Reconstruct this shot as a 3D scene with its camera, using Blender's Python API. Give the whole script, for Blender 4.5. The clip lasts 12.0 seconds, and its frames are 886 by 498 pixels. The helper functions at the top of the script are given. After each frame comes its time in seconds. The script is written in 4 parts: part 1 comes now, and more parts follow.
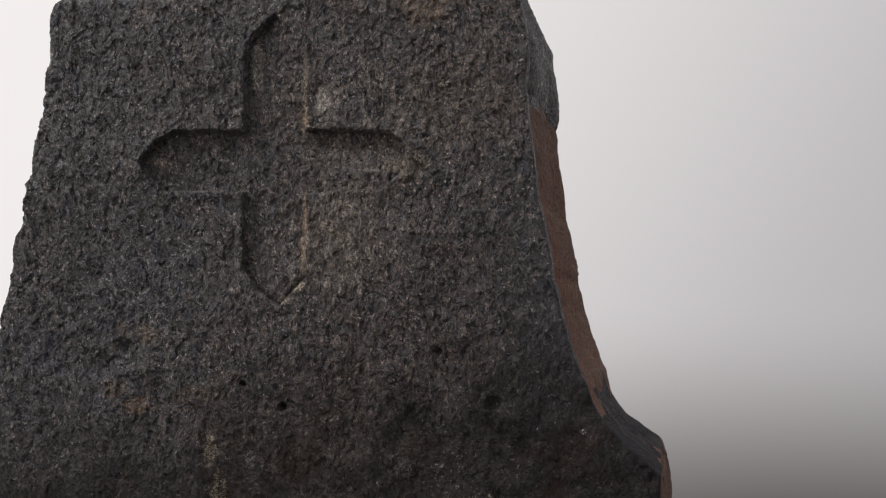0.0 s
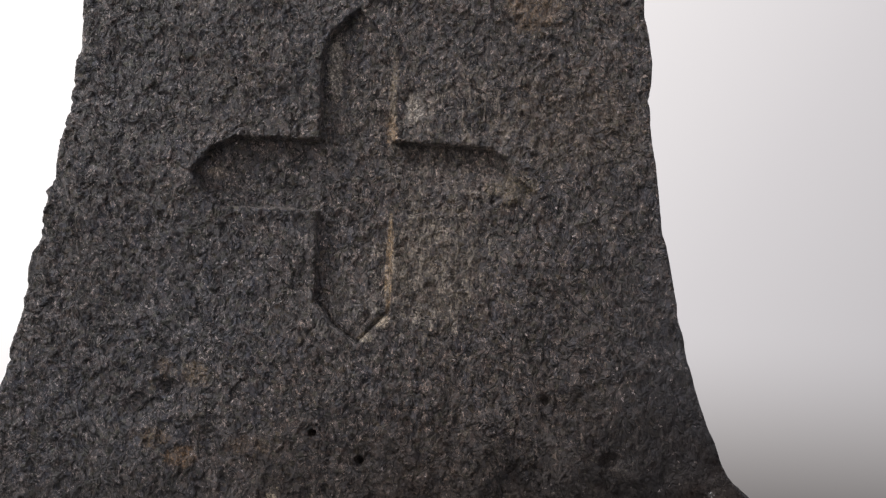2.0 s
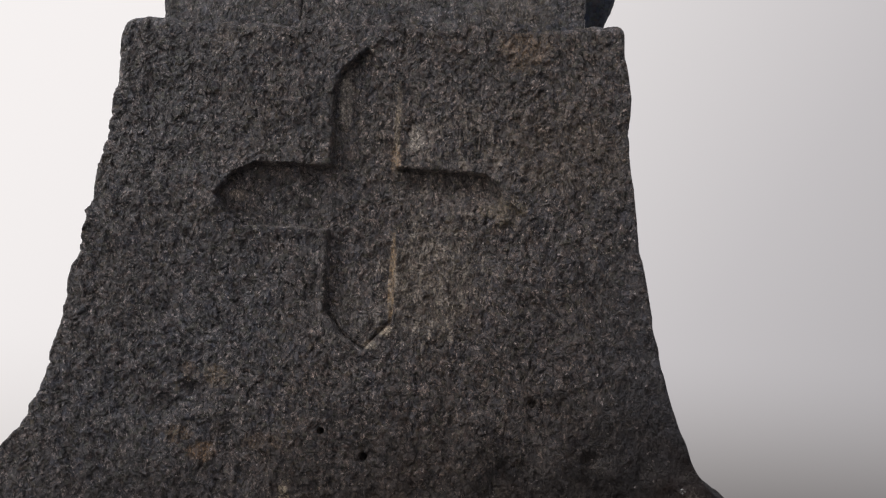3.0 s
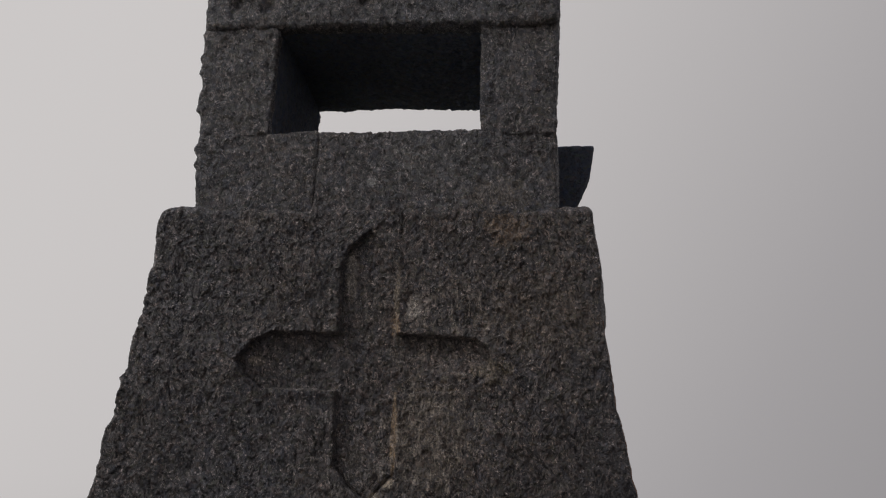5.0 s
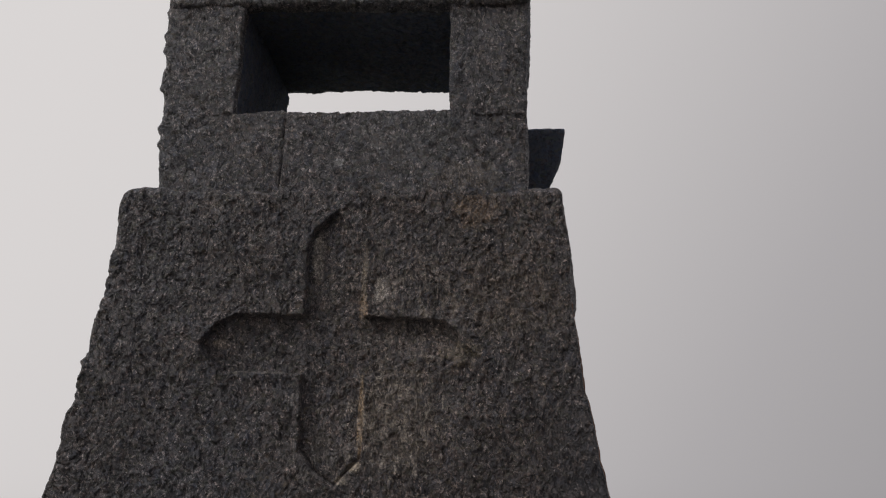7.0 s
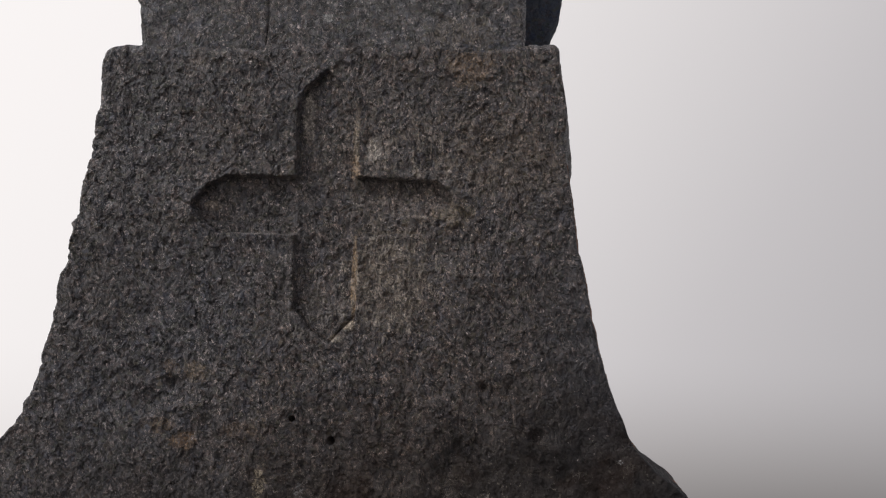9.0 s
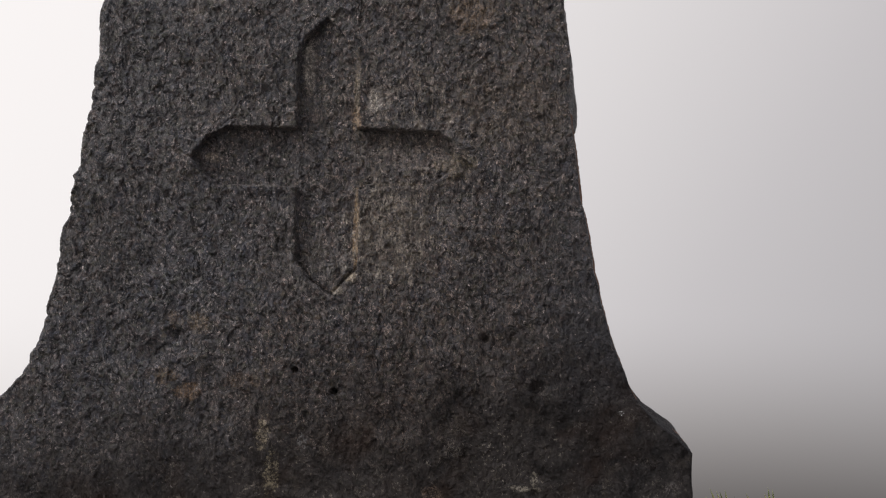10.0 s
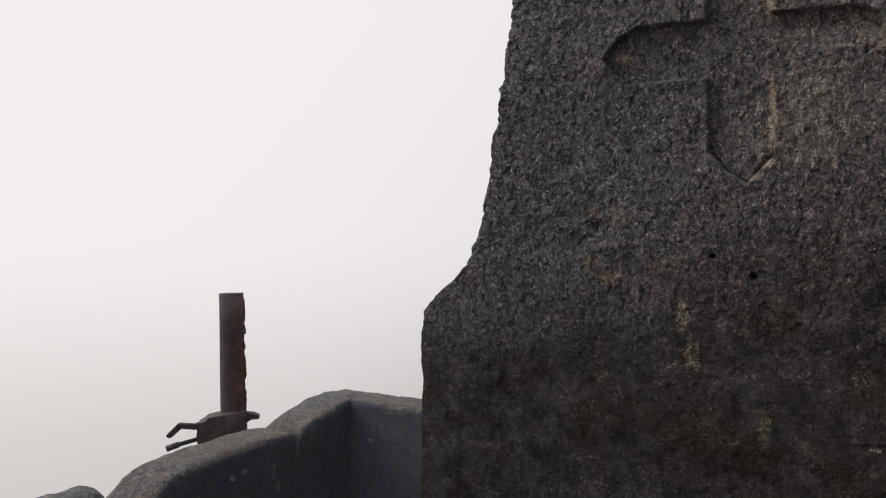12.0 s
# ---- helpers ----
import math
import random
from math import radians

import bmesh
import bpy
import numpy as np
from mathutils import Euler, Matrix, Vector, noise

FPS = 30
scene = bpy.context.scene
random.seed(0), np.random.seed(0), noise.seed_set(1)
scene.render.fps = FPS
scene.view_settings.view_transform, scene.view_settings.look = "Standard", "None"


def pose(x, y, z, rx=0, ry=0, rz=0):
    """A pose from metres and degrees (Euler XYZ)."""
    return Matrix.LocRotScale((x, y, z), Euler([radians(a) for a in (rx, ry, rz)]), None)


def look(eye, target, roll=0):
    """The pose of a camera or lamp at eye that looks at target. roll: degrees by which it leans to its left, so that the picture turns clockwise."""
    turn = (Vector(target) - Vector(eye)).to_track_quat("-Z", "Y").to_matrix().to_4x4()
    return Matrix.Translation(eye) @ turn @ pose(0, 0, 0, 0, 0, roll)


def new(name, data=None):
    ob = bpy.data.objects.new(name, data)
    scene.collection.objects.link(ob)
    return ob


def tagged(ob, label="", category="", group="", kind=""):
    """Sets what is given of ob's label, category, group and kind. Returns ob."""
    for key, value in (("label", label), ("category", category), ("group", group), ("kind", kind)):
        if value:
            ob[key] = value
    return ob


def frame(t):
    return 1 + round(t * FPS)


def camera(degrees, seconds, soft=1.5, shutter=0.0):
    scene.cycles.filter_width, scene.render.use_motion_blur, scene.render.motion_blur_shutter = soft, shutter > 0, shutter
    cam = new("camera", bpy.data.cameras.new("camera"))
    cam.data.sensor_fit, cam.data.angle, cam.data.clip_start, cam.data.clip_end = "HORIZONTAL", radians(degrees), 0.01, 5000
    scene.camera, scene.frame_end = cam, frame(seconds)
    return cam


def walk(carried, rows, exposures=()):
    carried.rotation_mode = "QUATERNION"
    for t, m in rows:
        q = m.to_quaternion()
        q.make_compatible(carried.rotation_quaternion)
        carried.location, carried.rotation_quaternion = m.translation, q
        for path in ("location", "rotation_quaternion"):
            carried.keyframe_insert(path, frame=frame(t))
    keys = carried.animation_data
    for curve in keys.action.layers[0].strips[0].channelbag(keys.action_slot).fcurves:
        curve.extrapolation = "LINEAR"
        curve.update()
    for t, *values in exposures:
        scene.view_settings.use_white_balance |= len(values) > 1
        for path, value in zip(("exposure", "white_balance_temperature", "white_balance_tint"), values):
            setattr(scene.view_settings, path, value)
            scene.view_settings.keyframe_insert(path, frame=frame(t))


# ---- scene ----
# The face of the slab is the plane y = 0, x = 0 its middle; the terrace floor is z = 0.
cam = camera(56.6, 12.0, soft=1.2)
PATH = [
    (0, (0.449, -1.056, 1.362), (0.079, 0.905, 1.497), 1.1),
    (0.5, (0.350, -1.010, 1.376), (-0.081, 0.945, 1.510), 1.3),
    (1, (0.256, -0.956, 1.372), (-0.115, 1.004, 1.519), 2.9),
    (1.5, (0.227, -0.946, 1.391), (0.027, 1.038, 1.534), 2.4),
    (2, (0.201, -0.959, 1.387), (0.034, 1.026, 1.561), 2.5),
    (2.5, (0.208, -0.954, 1.395), (0.039, 1.030, 1.582), 2.8),
    (3, (0.233, -1.057, 1.373), (0.026, 0.919, 1.596), 3.1),
    (3.2, (0.260, -1.156, 1.349), (0.026, 0.815, 1.593), 3.2),
    (4.8, (0.286, -1.186, 1.385), (0.014, 0.725, 1.908), 2.1),
    (5, (0.277, -1.196, 1.385), (0.027, 0.711, 1.934), 2.0),
    (5.5, (0.276, -1.196, 1.391), (0.041, 0.696, 1.996), 2.0),
    (5.8, (0.279, -1.189, 1.389), (0.049, 0.699, 2.006), 1.9),
    (6, (0.287, -1.188, 1.380), (0.050, 0.696, 2.009), 1.9),
    (6.5, (0.278, -1.185, 1.381), (0.079, 0.714, 1.975), 1.7),
    (7, (0.288, -1.177, 1.376), (0.094, 0.742, 1.905), 1.6),
    (7.5, (0.282, -1.172, 1.372), (0.108, 0.780, 1.773), 1.5),
    (9.5, (0.295, -1.152, 1.340), (0.108, 0.827, 1.554), 1.6),
    (10, (0.303, -1.148, 1.341), (0.096, 0.836, 1.487), 1.5),
    (10.5, (0.317, -1.143, 1.330), (0.065, 0.837, 1.446), 1.4),
    (11, (0.326, -1.258, 1.301), (0.022, 0.717, 1.386), 1.1),
    (11.3, (0.337, -1.255, 1.282), (-0.062, 0.704, 1.356), -0.0),
    (11.5, (0.331, -1.248, 1.283), (-0.223, 0.674, 1.307), -0.3),
    (11.7, (0.321, -1.236, 1.281), (-0.451, 0.609, 1.269), -0.4),
    (11.8, (0.297, -1.241, 1.282), (-0.552, 0.569, 1.252), -0.5),
    (12, (0.229, -1.248, 1.279), (-0.758, 0.491, 1.247), 0.1),
]
EXPOSURES = [(0.0, -0.1), (0.5, -0.03), (1.0, 0.06), (1.5, 0.26), (2.0, 0.25), (2.5, 0.12), (3.2, -0.12), (5.0, -0.68), (5.5, -0.80), (6.5, -0.65), (7.5, -0.27), (9.5, 0.0), (10.7, -0.05), (11.4, -0.12), (12.0, -0.10)]
walk(cam, [(t, look(eye, target, roll)) for t, eye, target, roll in PATH], EXPOSURES)

# ---- world and light: thick bright fog, the sun behind it to the left ----
world = bpy.data.worlds.new("fog")
scene.world = world
world.use_nodes = True
wn, wl = world.node_tree.nodes, world.node_tree.links
wn.clear()
w_out, w_bg, w_tc = wn.new("ShaderNodeOutputWorld"), wn.new("ShaderNodeBackground"), wn.new("ShaderNodeTexCoord")


def w_dot(direction):
    v = wn.new("ShaderNodeVectorMath")
    v.operation = "DOT_PRODUCT"
    v.inputs[1].default_value = Vector(direction).normalized()
    wl.new(w_tc.outputs["Generated"], v.inputs[0])
    return v.outputs["Value"]


def w_range(value, a, b, lo, hi):
    m = wn.new("ShaderNodeMapRange")
    m.interpolation_type = "SMOOTHSTEP"
    wl.new(value, m.inputs["Value"])
    for k, x in zip(("From Min", "From Max", "To Min", "To Max"), (a, b, lo, hi)):
        m.inputs[k].default_value = x
    return m.outputs["Result"]


def w_math(op, a, b):
    m = wn.new("ShaderNodeMath")
    m.operation = op
    for k, x in enumerate((a, b)):
        if isinstance(x, float):
            m.inputs[k].default_value = x
        else:
            wl.new(x, m.inputs[k])
    return m.outputs[0]


glow = w_range(w_dot((-0.84, 0.15, 0.55)), -0.75, 0.85, 0.0, 1.0)
low = w_range(w_dot((0.0, 0.0, -1.0)), -0.01, 0.30, 0.0, 1.0)
side = w_math("MAXIMUM", w_range(w_dot((1.0, 0.55, 0.0)), -0.2, 0.72, 0.25, 0.9), w_range(w_dot((0.2, -1.0, 0.0)), -0.3, 0.6, 0.0, 0.85))
high = w_range(w_dot((0.0, 0.0, 1.0)), 0.55, 1.0, 0.0, 1.0)
dim = w_math("MULTIPLY", w_math("SUBTRACT", 1.0, w_math("MULTIPLY", low, side)), w_math("ADD", 1.0, high))
w_ramp = wn.new("ShaderNodeValToRGB")
for k, (p, c) in enumerate(((0.0, (0.32, 0.31, 0.323)), (0.45, (0.57, 0.546, 0.558)), (1.0, (0.965, 0.926, 0.918)))):
    e = w_ramp.color_ramp.elements[k] if k < 2 else w_ramp.color_ramp.elements.new(p)
    e.position, e.color = p, (*c, 1)
w_ramp.color_ramp.elements[1].position = 0.45
w_ramp.color_ramp.elements[1].color = (0.57, 0.546, 0.558, 1)
wl.new(glow, w_ramp.inputs["Fac"])
w_mix = wn.new("ShaderNodeMix")
w_mix.data_type, w_mix.blend_type = "RGBA", "MULTIPLY"
wl.new(high, w_mix.inputs[0])
wl.new(w_ramp.outputs["Color"], w_mix.inputs[6])
w_mix.inputs[7].default_value = (0.84, 0.97, 1.18, 1)
w_warm = wn.new("ShaderNodeMix")
w_warm.data_type, w_warm.blend_type = "RGBA", "MULTIPLY"
wl.new(w_math("MULTIPLY", low, side), w_warm.inputs[0])
wl.new(w_mix.outputs[2], w_warm.inputs[6])
w_warm.inputs[7].default_value = (1.0, 0.955, 0.89, 1)
wl.new(w_warm.outputs[2], w_bg.inputs["Color"])
wl.new(w_math("MULTIPLY", dim, 1.0), w_bg.inputs["Strength"])
wl.new(w_bg.outputs[0], w_out.inputs["Surface"])

sun = new("sun", bpy.data.lights.new("sun", "SUN"))
sun.data.energy, sun.data.angle, sun.data.color = 1.6, radians(20), (1.0, 0.985, 0.965)
sun.matrix_world = look((-6, -2.4, 6.5), (0, 0, 1))


# ---- noise on arrays ----
def hash3(ix, iy, iz, seed):
    n = (ix * 374761393 + iy * 668265263 + iz * 2147483647 + seed * 1274126177) & 0xFFFFFFFF
    n = ((n ^ (n >> 13)) * 1274126177) & 0xFFFFFFFF
    n = ((n ^ (n >> 16)) * 2246822519) & 0xFFFFFFFF
    return ((n ^ (n >> 15)) & 0xFFFF) / 32767.5 - 1.0


def vnoise(p, scale, seed=0):
    """Smooth value noise, -1 to 1, at points p (n, 3); scale: the size of a lump in metres."""
    q = np.asarray(p) / np.asarray(scale)
    i = np.floor(q).astype(np.int64)
    f = q - i
    f = f * f * f * (f * (f * 6 - 15) + 10)
    total = 0
    for dx in (0, 1):
        for dy in (0, 1):
            for dz in (0, 1):
                w = (f[:, 0] if dx else 1 - f[:, 0]) * (f[:, 1] if dy else 1 - f[:, 1]) * (f[:, 2] if dz else 1 - f[:, 2])
                total = total + w * hash3(i[:, 0] + dx, i[:, 1] + dy, i[:, 2] + dz, seed)
    return total


def chips(p, size, seed):
    """Stone broken into small facets: each cell has its own height and tilt."""
    q = np.asarray(p) / np.asarray(size)
    base = np.floor(q).astype(np.int64)
    best = np.full(len(q), 1e9)
    height = np.zeros(len(q))
    for dx in (-1, 0, 1):
        for dy in (-1, 0, 1):
            for dz in (-1, 0, 1):
                c = base + (dx, dy, dz)
                r = [hash3(c[:, 0], c[:, 1], c[:, 2], seed + k) for k in range(7)]
                off = q - c - 0.5 - 0.45 * np.stack(r[:3], 1)
                d = (off * off).sum(1)
                near = d < best
                best = np.where(near, d, best)
                height = np.where(near, 0.55 * r[3] + 0.9 * (r[4] * off[:, 0] + r[5] * off[:, 1] + r[6] * off[:, 2]), height)
    return height


def chiselled(p):
    """Relief of stone dressed with a point chisel, about -1 to 1: chipped facets, short strokes and slow swells."""
    p = np.asarray(p)
    warp = np.stack([vnoise(p, 0.012, 11), vnoise(p, 0.012, 12), vnoise(p, 0.012, 13)], 1) * 0.004
    q = p + warp
    stroke = q + np.stack([0.25 * q[:, 2], 0 * q[:, 2], 0 * q[:, 2]], 1)
    return 0.60 * chips(stroke, (0.011, 0.011, 0.016), 40) + 0.30 * chips(q, 0.007, 60) + 0.14 * vnoise(q, (0.009, 0.009, 0.014), 2) + 0.25 * vnoise(p, 0.028, 3)


# ---- materials ----
def material(name):
    m = bpy.data.materials.new(name)
    m.use_nodes = True
    t = m.node_tree
    t.nodes.clear()
    out, shade = t.nodes.new("ShaderNodeOutputMaterial"), t.nodes.new("ShaderNodeBsdfPrincipled")
    t.links.new(shade.outputs[0], out.inputs["Surface"])
    return m, t, shade


def n_tex(t, scale, detail=4.0, rough=0.55, distort=0.0, vector=None):
    n = t.nodes.new("ShaderNodeTexNoise")
    n.inputs["Scale"].default_value, n.inputs["Detail"].default_value = scale, detail
    n.inputs["Roughness"].default_value, n.inputs["Distortion"].default_value = rough, distort
    if vector is None:
        vector = t.nodes.new("ShaderNodeTexCoord").outputs["Object"]
    t.links.new(vector, n.inputs["Vector"])
    return n.outputs["Fac"]


def n_range(t, value, a, b, lo=0.0, hi=1.0):
    m = t.nodes.new("ShaderNodeMapRange")
    t.links.new(value, m.inputs["Value"])
    for k, x in zip(("From Min", "From Max", "To Min", "To Max"), (a, b, lo, hi)):
        m.inputs[k].default_value = x
    return m.outputs["Result"]


def n_math(t, op, a, b):
    m = t.nodes.new("ShaderNodeMath")
    m.operation = op
    for k, x in enumerate((a, b)):
        if isinstance(x, (int, float)):
            m.inputs[k].default_value = x
        else:
            t.links.new(x, m.inputs[k])
    return m.outputs[0]


def n_mix(t, fac, a, b, blend="MIX"):
    m = t.nodes.new("ShaderNodeMix")
    m.data_type, m.blend_type = "RGBA", blend
    for sock, x in ((m.inputs["Factor"], fac), (m.inputs["A"], a), (m.inputs["B"], b)):
        if isinstance(x, tuple):
            sock.default_value = (*x, 1)
        elif isinstance(x, (int, float)):
            sock.default_value = x
        else:
            t.links.new(x, sock)
    # the colour sockets of the node are the third pair
    m.inputs[0].default_value = fac if isinstance(fac, (int, float)) else 0.5
    if not isinstance(fac, (int, float)):
        t.links.new(fac, m.inputs[0])
    for k, x in ((6, a), (7, b)):
        if isinstance(x, tuple):
            m.inputs[k].default_value = (*x, 1)
        else:
            t.links.new(x, m.inputs[k])
    return m.outputs[2]


def n_bump(t, shade, height, strength, distance):
    b = t.nodes.new("ShaderNodeBump")
    b.inputs["Strength"].default_value, b.inputs["Distance"].default_value = strength, distance
    t.links.new(height, b.inputs["Height"])
    t.links.new(b.outputs[0], shade.inputs["Normal"])


def n_spot(t, centre, size, ragged=0.5):
    """A spot round a place: 1 in its middle, 0 outside, with a ragged rim."""
    tc = t.nodes.new("ShaderNodeTexCoord").outputs["Object"]
    v = t.nodes.new("ShaderNodeVectorMath")
    v.operation = "SUBTRACT"
    t.links.new(tc, v.inputs[0])
    v.inputs[1].default_value = centre
    d = t.nodes.new("ShaderNodeVectorMath")
    d.operation = "DIVIDE"
    t.links.new(v.outputs[0], d.inputs[0])
    d.inputs[1].default_value = size
    l = t.nodes.new("ShaderNodeVectorMath")
    l.operation = "LENGTH"
    t.links.new(d.outputs[0], l.inputs[0])
    rim = n_math(t, "ADD", l.outputs["Value"], n_math(t, "MULTIPLY", n_math(t, "SUBTRACT", n_tex(t, 55, 7, 0.75), 0.5), 7.0 * ragged))
    wide = size[0] > 0.1
    return n_range(t, rim, 0.35 if wide else 0.75, 1.35 if wide else 1.05, 1.0, 0.0)


def n_turned(t, degrees, stretch):
    """Object coordinates turned in the face of the stone and squeezed across, for marks that run one way."""
    m = t.nodes.new("ShaderNodeMapping")
    t.links.new(t.nodes.new("ShaderNodeTexCoord").outputs["Object"], m.inputs["Vector"])
    m.inputs["Rotation"].default_value = (0, radians(degrees), 0)
    m.inputs["Scale"].default_value = (1.0, 1.0, stretch)
    return m.outputs["Vector"]


def n_facets(t, scale, warp, stretch=(1.0, 1.0, 1.0), turn=0.0):
    """Chipped facets: three random tones for each, the way to the nearest edge between two, and the height of their tilted tops."""
    tc = t.nodes.new("ShaderNodeTexCoord").outputs["Object"]
    shift = t.nodes.new("ShaderNodeTexNoise")
    shift.inputs["Scale"].default_value, shift.inputs["Detail"].default_value = scale * 1.3, 3.0
    t.links.new(tc, shift.inputs["Vector"])
    mul = t.nodes.new("ShaderNodeVectorMath")
    mul.operation = "MULTIPLY_ADD"
    t.links.new(shift.outputs["Color"], mul.inputs[0])
    mul.inputs[1].default_value = (warp / scale,) * 3
    t.links.new(tc, mul.inputs[2])
    size = t.nodes.new("ShaderNodeMapping")
    t.links.new(mul.outputs[0], size.inputs["Vector"])
    size.inputs["Rotation"].default_value = (0, radians(turn), 0)
    size.inputs["Scale"].default_value = stretch
    cell, rim = t.nodes.new("ShaderNodeTexVoronoi"), t.nodes.new("ShaderNodeTexVoronoi")
    rim.feature = "DISTANCE_TO_EDGE"
    for v in (cell, rim):
        v.inputs["Scale"].default_value = scale
        t.links.new(size.outputs["Vector"], v.inputs["Vector"])
    off, lean, dot = (t.nodes.new("ShaderNodeVectorMath") for _ in range(3))
    off.operation, lean.operation, dot.operation = "SUBTRACT", "SUBTRACT", "DOT_PRODUCT"
    t.links.new(size.outputs["Vector"], off.inputs[0])
    t.links.new(cell.outputs["Position"], off.inputs[1])
    t.links.new(cell.outputs["Color"], lean.inputs[0])
    lean.inputs[1].default_value = (0.5, 0.5, 0.5)
    t.links.new(off.outputs[0], dot.inputs[0])
    t.links.new(lean.outputs[0], dot.inputs[1])
    tone = t.nodes.new("ShaderNodeSeparateColor")
    t.links.new(cell.outputs["Color"], tone.inputs["Color"])
    height = n_math(t, "ADD", n_math(t, "MULTIPLY", dot.outputs["Value"], 1.5 * scale), n_math(t, "MULTIPLY", tone.outputs[1], 0.35))
    return tone.outputs, rim.outputs["Distance"], height


def n_line(t, scale, turn, stretch, width):
    """Thin wandering lines, 1 on the line and 0 away from it."""
    n = n_math(t, "SUBTRACT", n_tex(t, scale, 2, 0.5, 0.7, n_turned(t, turn, stretch)), 0.5)
    return n_range(t, n_math(t, "ABSOLUTE", n, 0.0), width, 0.3 * width, 0.0, 1.0)


# worn sets how strongly hollows are shaded in the colour
def stone(name, dark, mid, pale, brown, spots=(), worn=1.0, gloss=0.46, shine=0.48, marks=1.0, foot=None, rugged=1.0, scored=()):
    m, t, shade = material(name)
    flakes = n_tex(t, 75, 8, 0.75, 0.8)
    stroke_a = n_tex(t, 150, 4, 0.65, 1.1, n_turned(t, 24, 0.5))
    stroke_b = n_tex(t, 135, 4, 0.65, 1.1, n_turned(t, -42, 0.5))
    stroke_c = n_tex(t, 170, 4, 0.65, 1.1, n_turned(t, 80, 0.55))
    grain = n_tex(t, 330, 5, 0.75)
    broad = n_tex(t, 3.0, 5, 0.62)
    patch = n_tex(t, 11.0, 6, 0.68)
    cuts = n_math(t, "MAXIMUM", n_math(t, "MAXIMUM", stroke_a, stroke_b), stroke_c)
    lit = n_range(t, cuts, 0.590, 0.612)
    (tone, hue, tint), edge, tops = n_facets(t, 92, 0.75, (1.0, 1.0, 0.72), 22)
    (tone2, hue2, tint2), edge2, tops2 = n_facets(t, 205, 0.7, (0.8, 1.0, 1.0), -35)
    body = n_math(t, "ADD", n_math(t, "MULTIPLY", tone, 0.30), n_math(t, "ADD", n_math(t, "MULTIPLY", tone2, 0.30), n_range(t, flakes, 0.40, 0.60, 0.0, 0.40)))
    col = n_mix(t, n_range(t, body, 0.10, 0.90), dark, mid)
    # grains of several minerals: pinkish, olive and bluish
    col = n_mix(t, n_range(t, hue2, 0.62, 0.95, 0.0, 0.9), col, n_mix(t, 1.0, col, (1.20, 0.98, 0.86), "MULTIPLY"))
    col = n_mix(t, n_range(t, tint2, 0.70, 0.95, 0.0, 0.9), col, n_mix(t, 1.0, col, (1.02, 1.06, 0.80), "MULTIPLY"))
    col = n_mix(t, n_range(t, tint, 0.65, 0.95, 0.0, 0.8), col, n_mix(t, 1.0, col, (0.86, 0.95, 1.14), "MULTIPLY"))
    # darker short curved clefts between the chips, paler crests
    breaks = n_tex(t, 48, 4, 0.6)
    clefts = n_math(t, "MAXIMUM", n_math(t, "MULTIPLY", n_line(t, 62, 20, 0.7, 0.036), n_range(t, breaks, 0.47, 0.55)), n_math(t, "MULTIPLY", n_line(t, 88, -50, 0.6, 0.036), n_range(t, breaks, 0.53, 0.45)))
    cleft = n_math(t, "MAXIMUM", clefts, n_math(t, "MULTIPLY", n_range(t, edge, 0.09, 0.02), n_range(t, flakes, 0.52, 0.58, 0.0, 0.8)))
    cleft = n_math(t, "MULTIPLY", cleft, min(1.0, rugged))
    crest = n_math(t, "MULTIPLY", n_math(t, "MAXIMUM", n_line(t, 97, 65, 0.55, 0.026), n_line(t, 120, -15, 0.6, 0.024)), n_range(t, flakes, 0.55, 0.44))
    col = n_mix(t, n_math(t, "MULTIPLY", crest, n_range(t, grain, 0.40, 0.60, 0.15 * marks, 0.85 * marks)), col, n_mix(t, 0.55, mid, pale))
    col = n_mix(t, n_math(t, "MULTIPLY", lit, n_range(t, tone2, 0.45, 0.95, 0.0, 0.75 * marks)), col, n_mix(t, n_range(t, grain, 0.42, 0.60), mid, pale))
    col = n_mix(t, n_math(t, "MULTIPLY", cleft, 0.88), col, (dark[0] * 0.28, dark[1] * 0.28, dark[2] * 0.28))
    col = n_mix(t, n_range(t, broad, 0.38, 0.60), col, n_mix(t, 1.0, col, brown, "MULTIPLY"))
    col = n_mix(t, n_range(t, patch, 0.46, 0.68, 0.0, 0.45), col, n_mix(t, 1.0, col, (0.62, 0.58, 0.55), "MULTIPLY"))
    # cavity shade put into the colour: hollows of the mesh go darker
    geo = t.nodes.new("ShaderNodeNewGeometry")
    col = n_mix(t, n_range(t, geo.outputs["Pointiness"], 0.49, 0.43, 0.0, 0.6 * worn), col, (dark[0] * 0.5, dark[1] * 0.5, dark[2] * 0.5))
    for centre, size, colour, much in spots:
        mask = n_math(t, "MULTIPLY", n_spot(t, centre, size, 0.14 if much >= 1.0 else 0.5), n_range(t, n_math(t, "ADD", n_math(t, "MULTIPLY", cuts, 0.6), n_math(t, "MULTIPLY", grain, 0.4)), 0.53, 0.60, (0.9 if size[0] > 0.1 else 0.28) * much, much))
        col = n_mix(t, mask, col, n_mix(t, n_range(t, grain, 0.38, 0.60), (colour[0] * 0.45, colour[1] * 0.45, colour[2] * 0.45), colour))
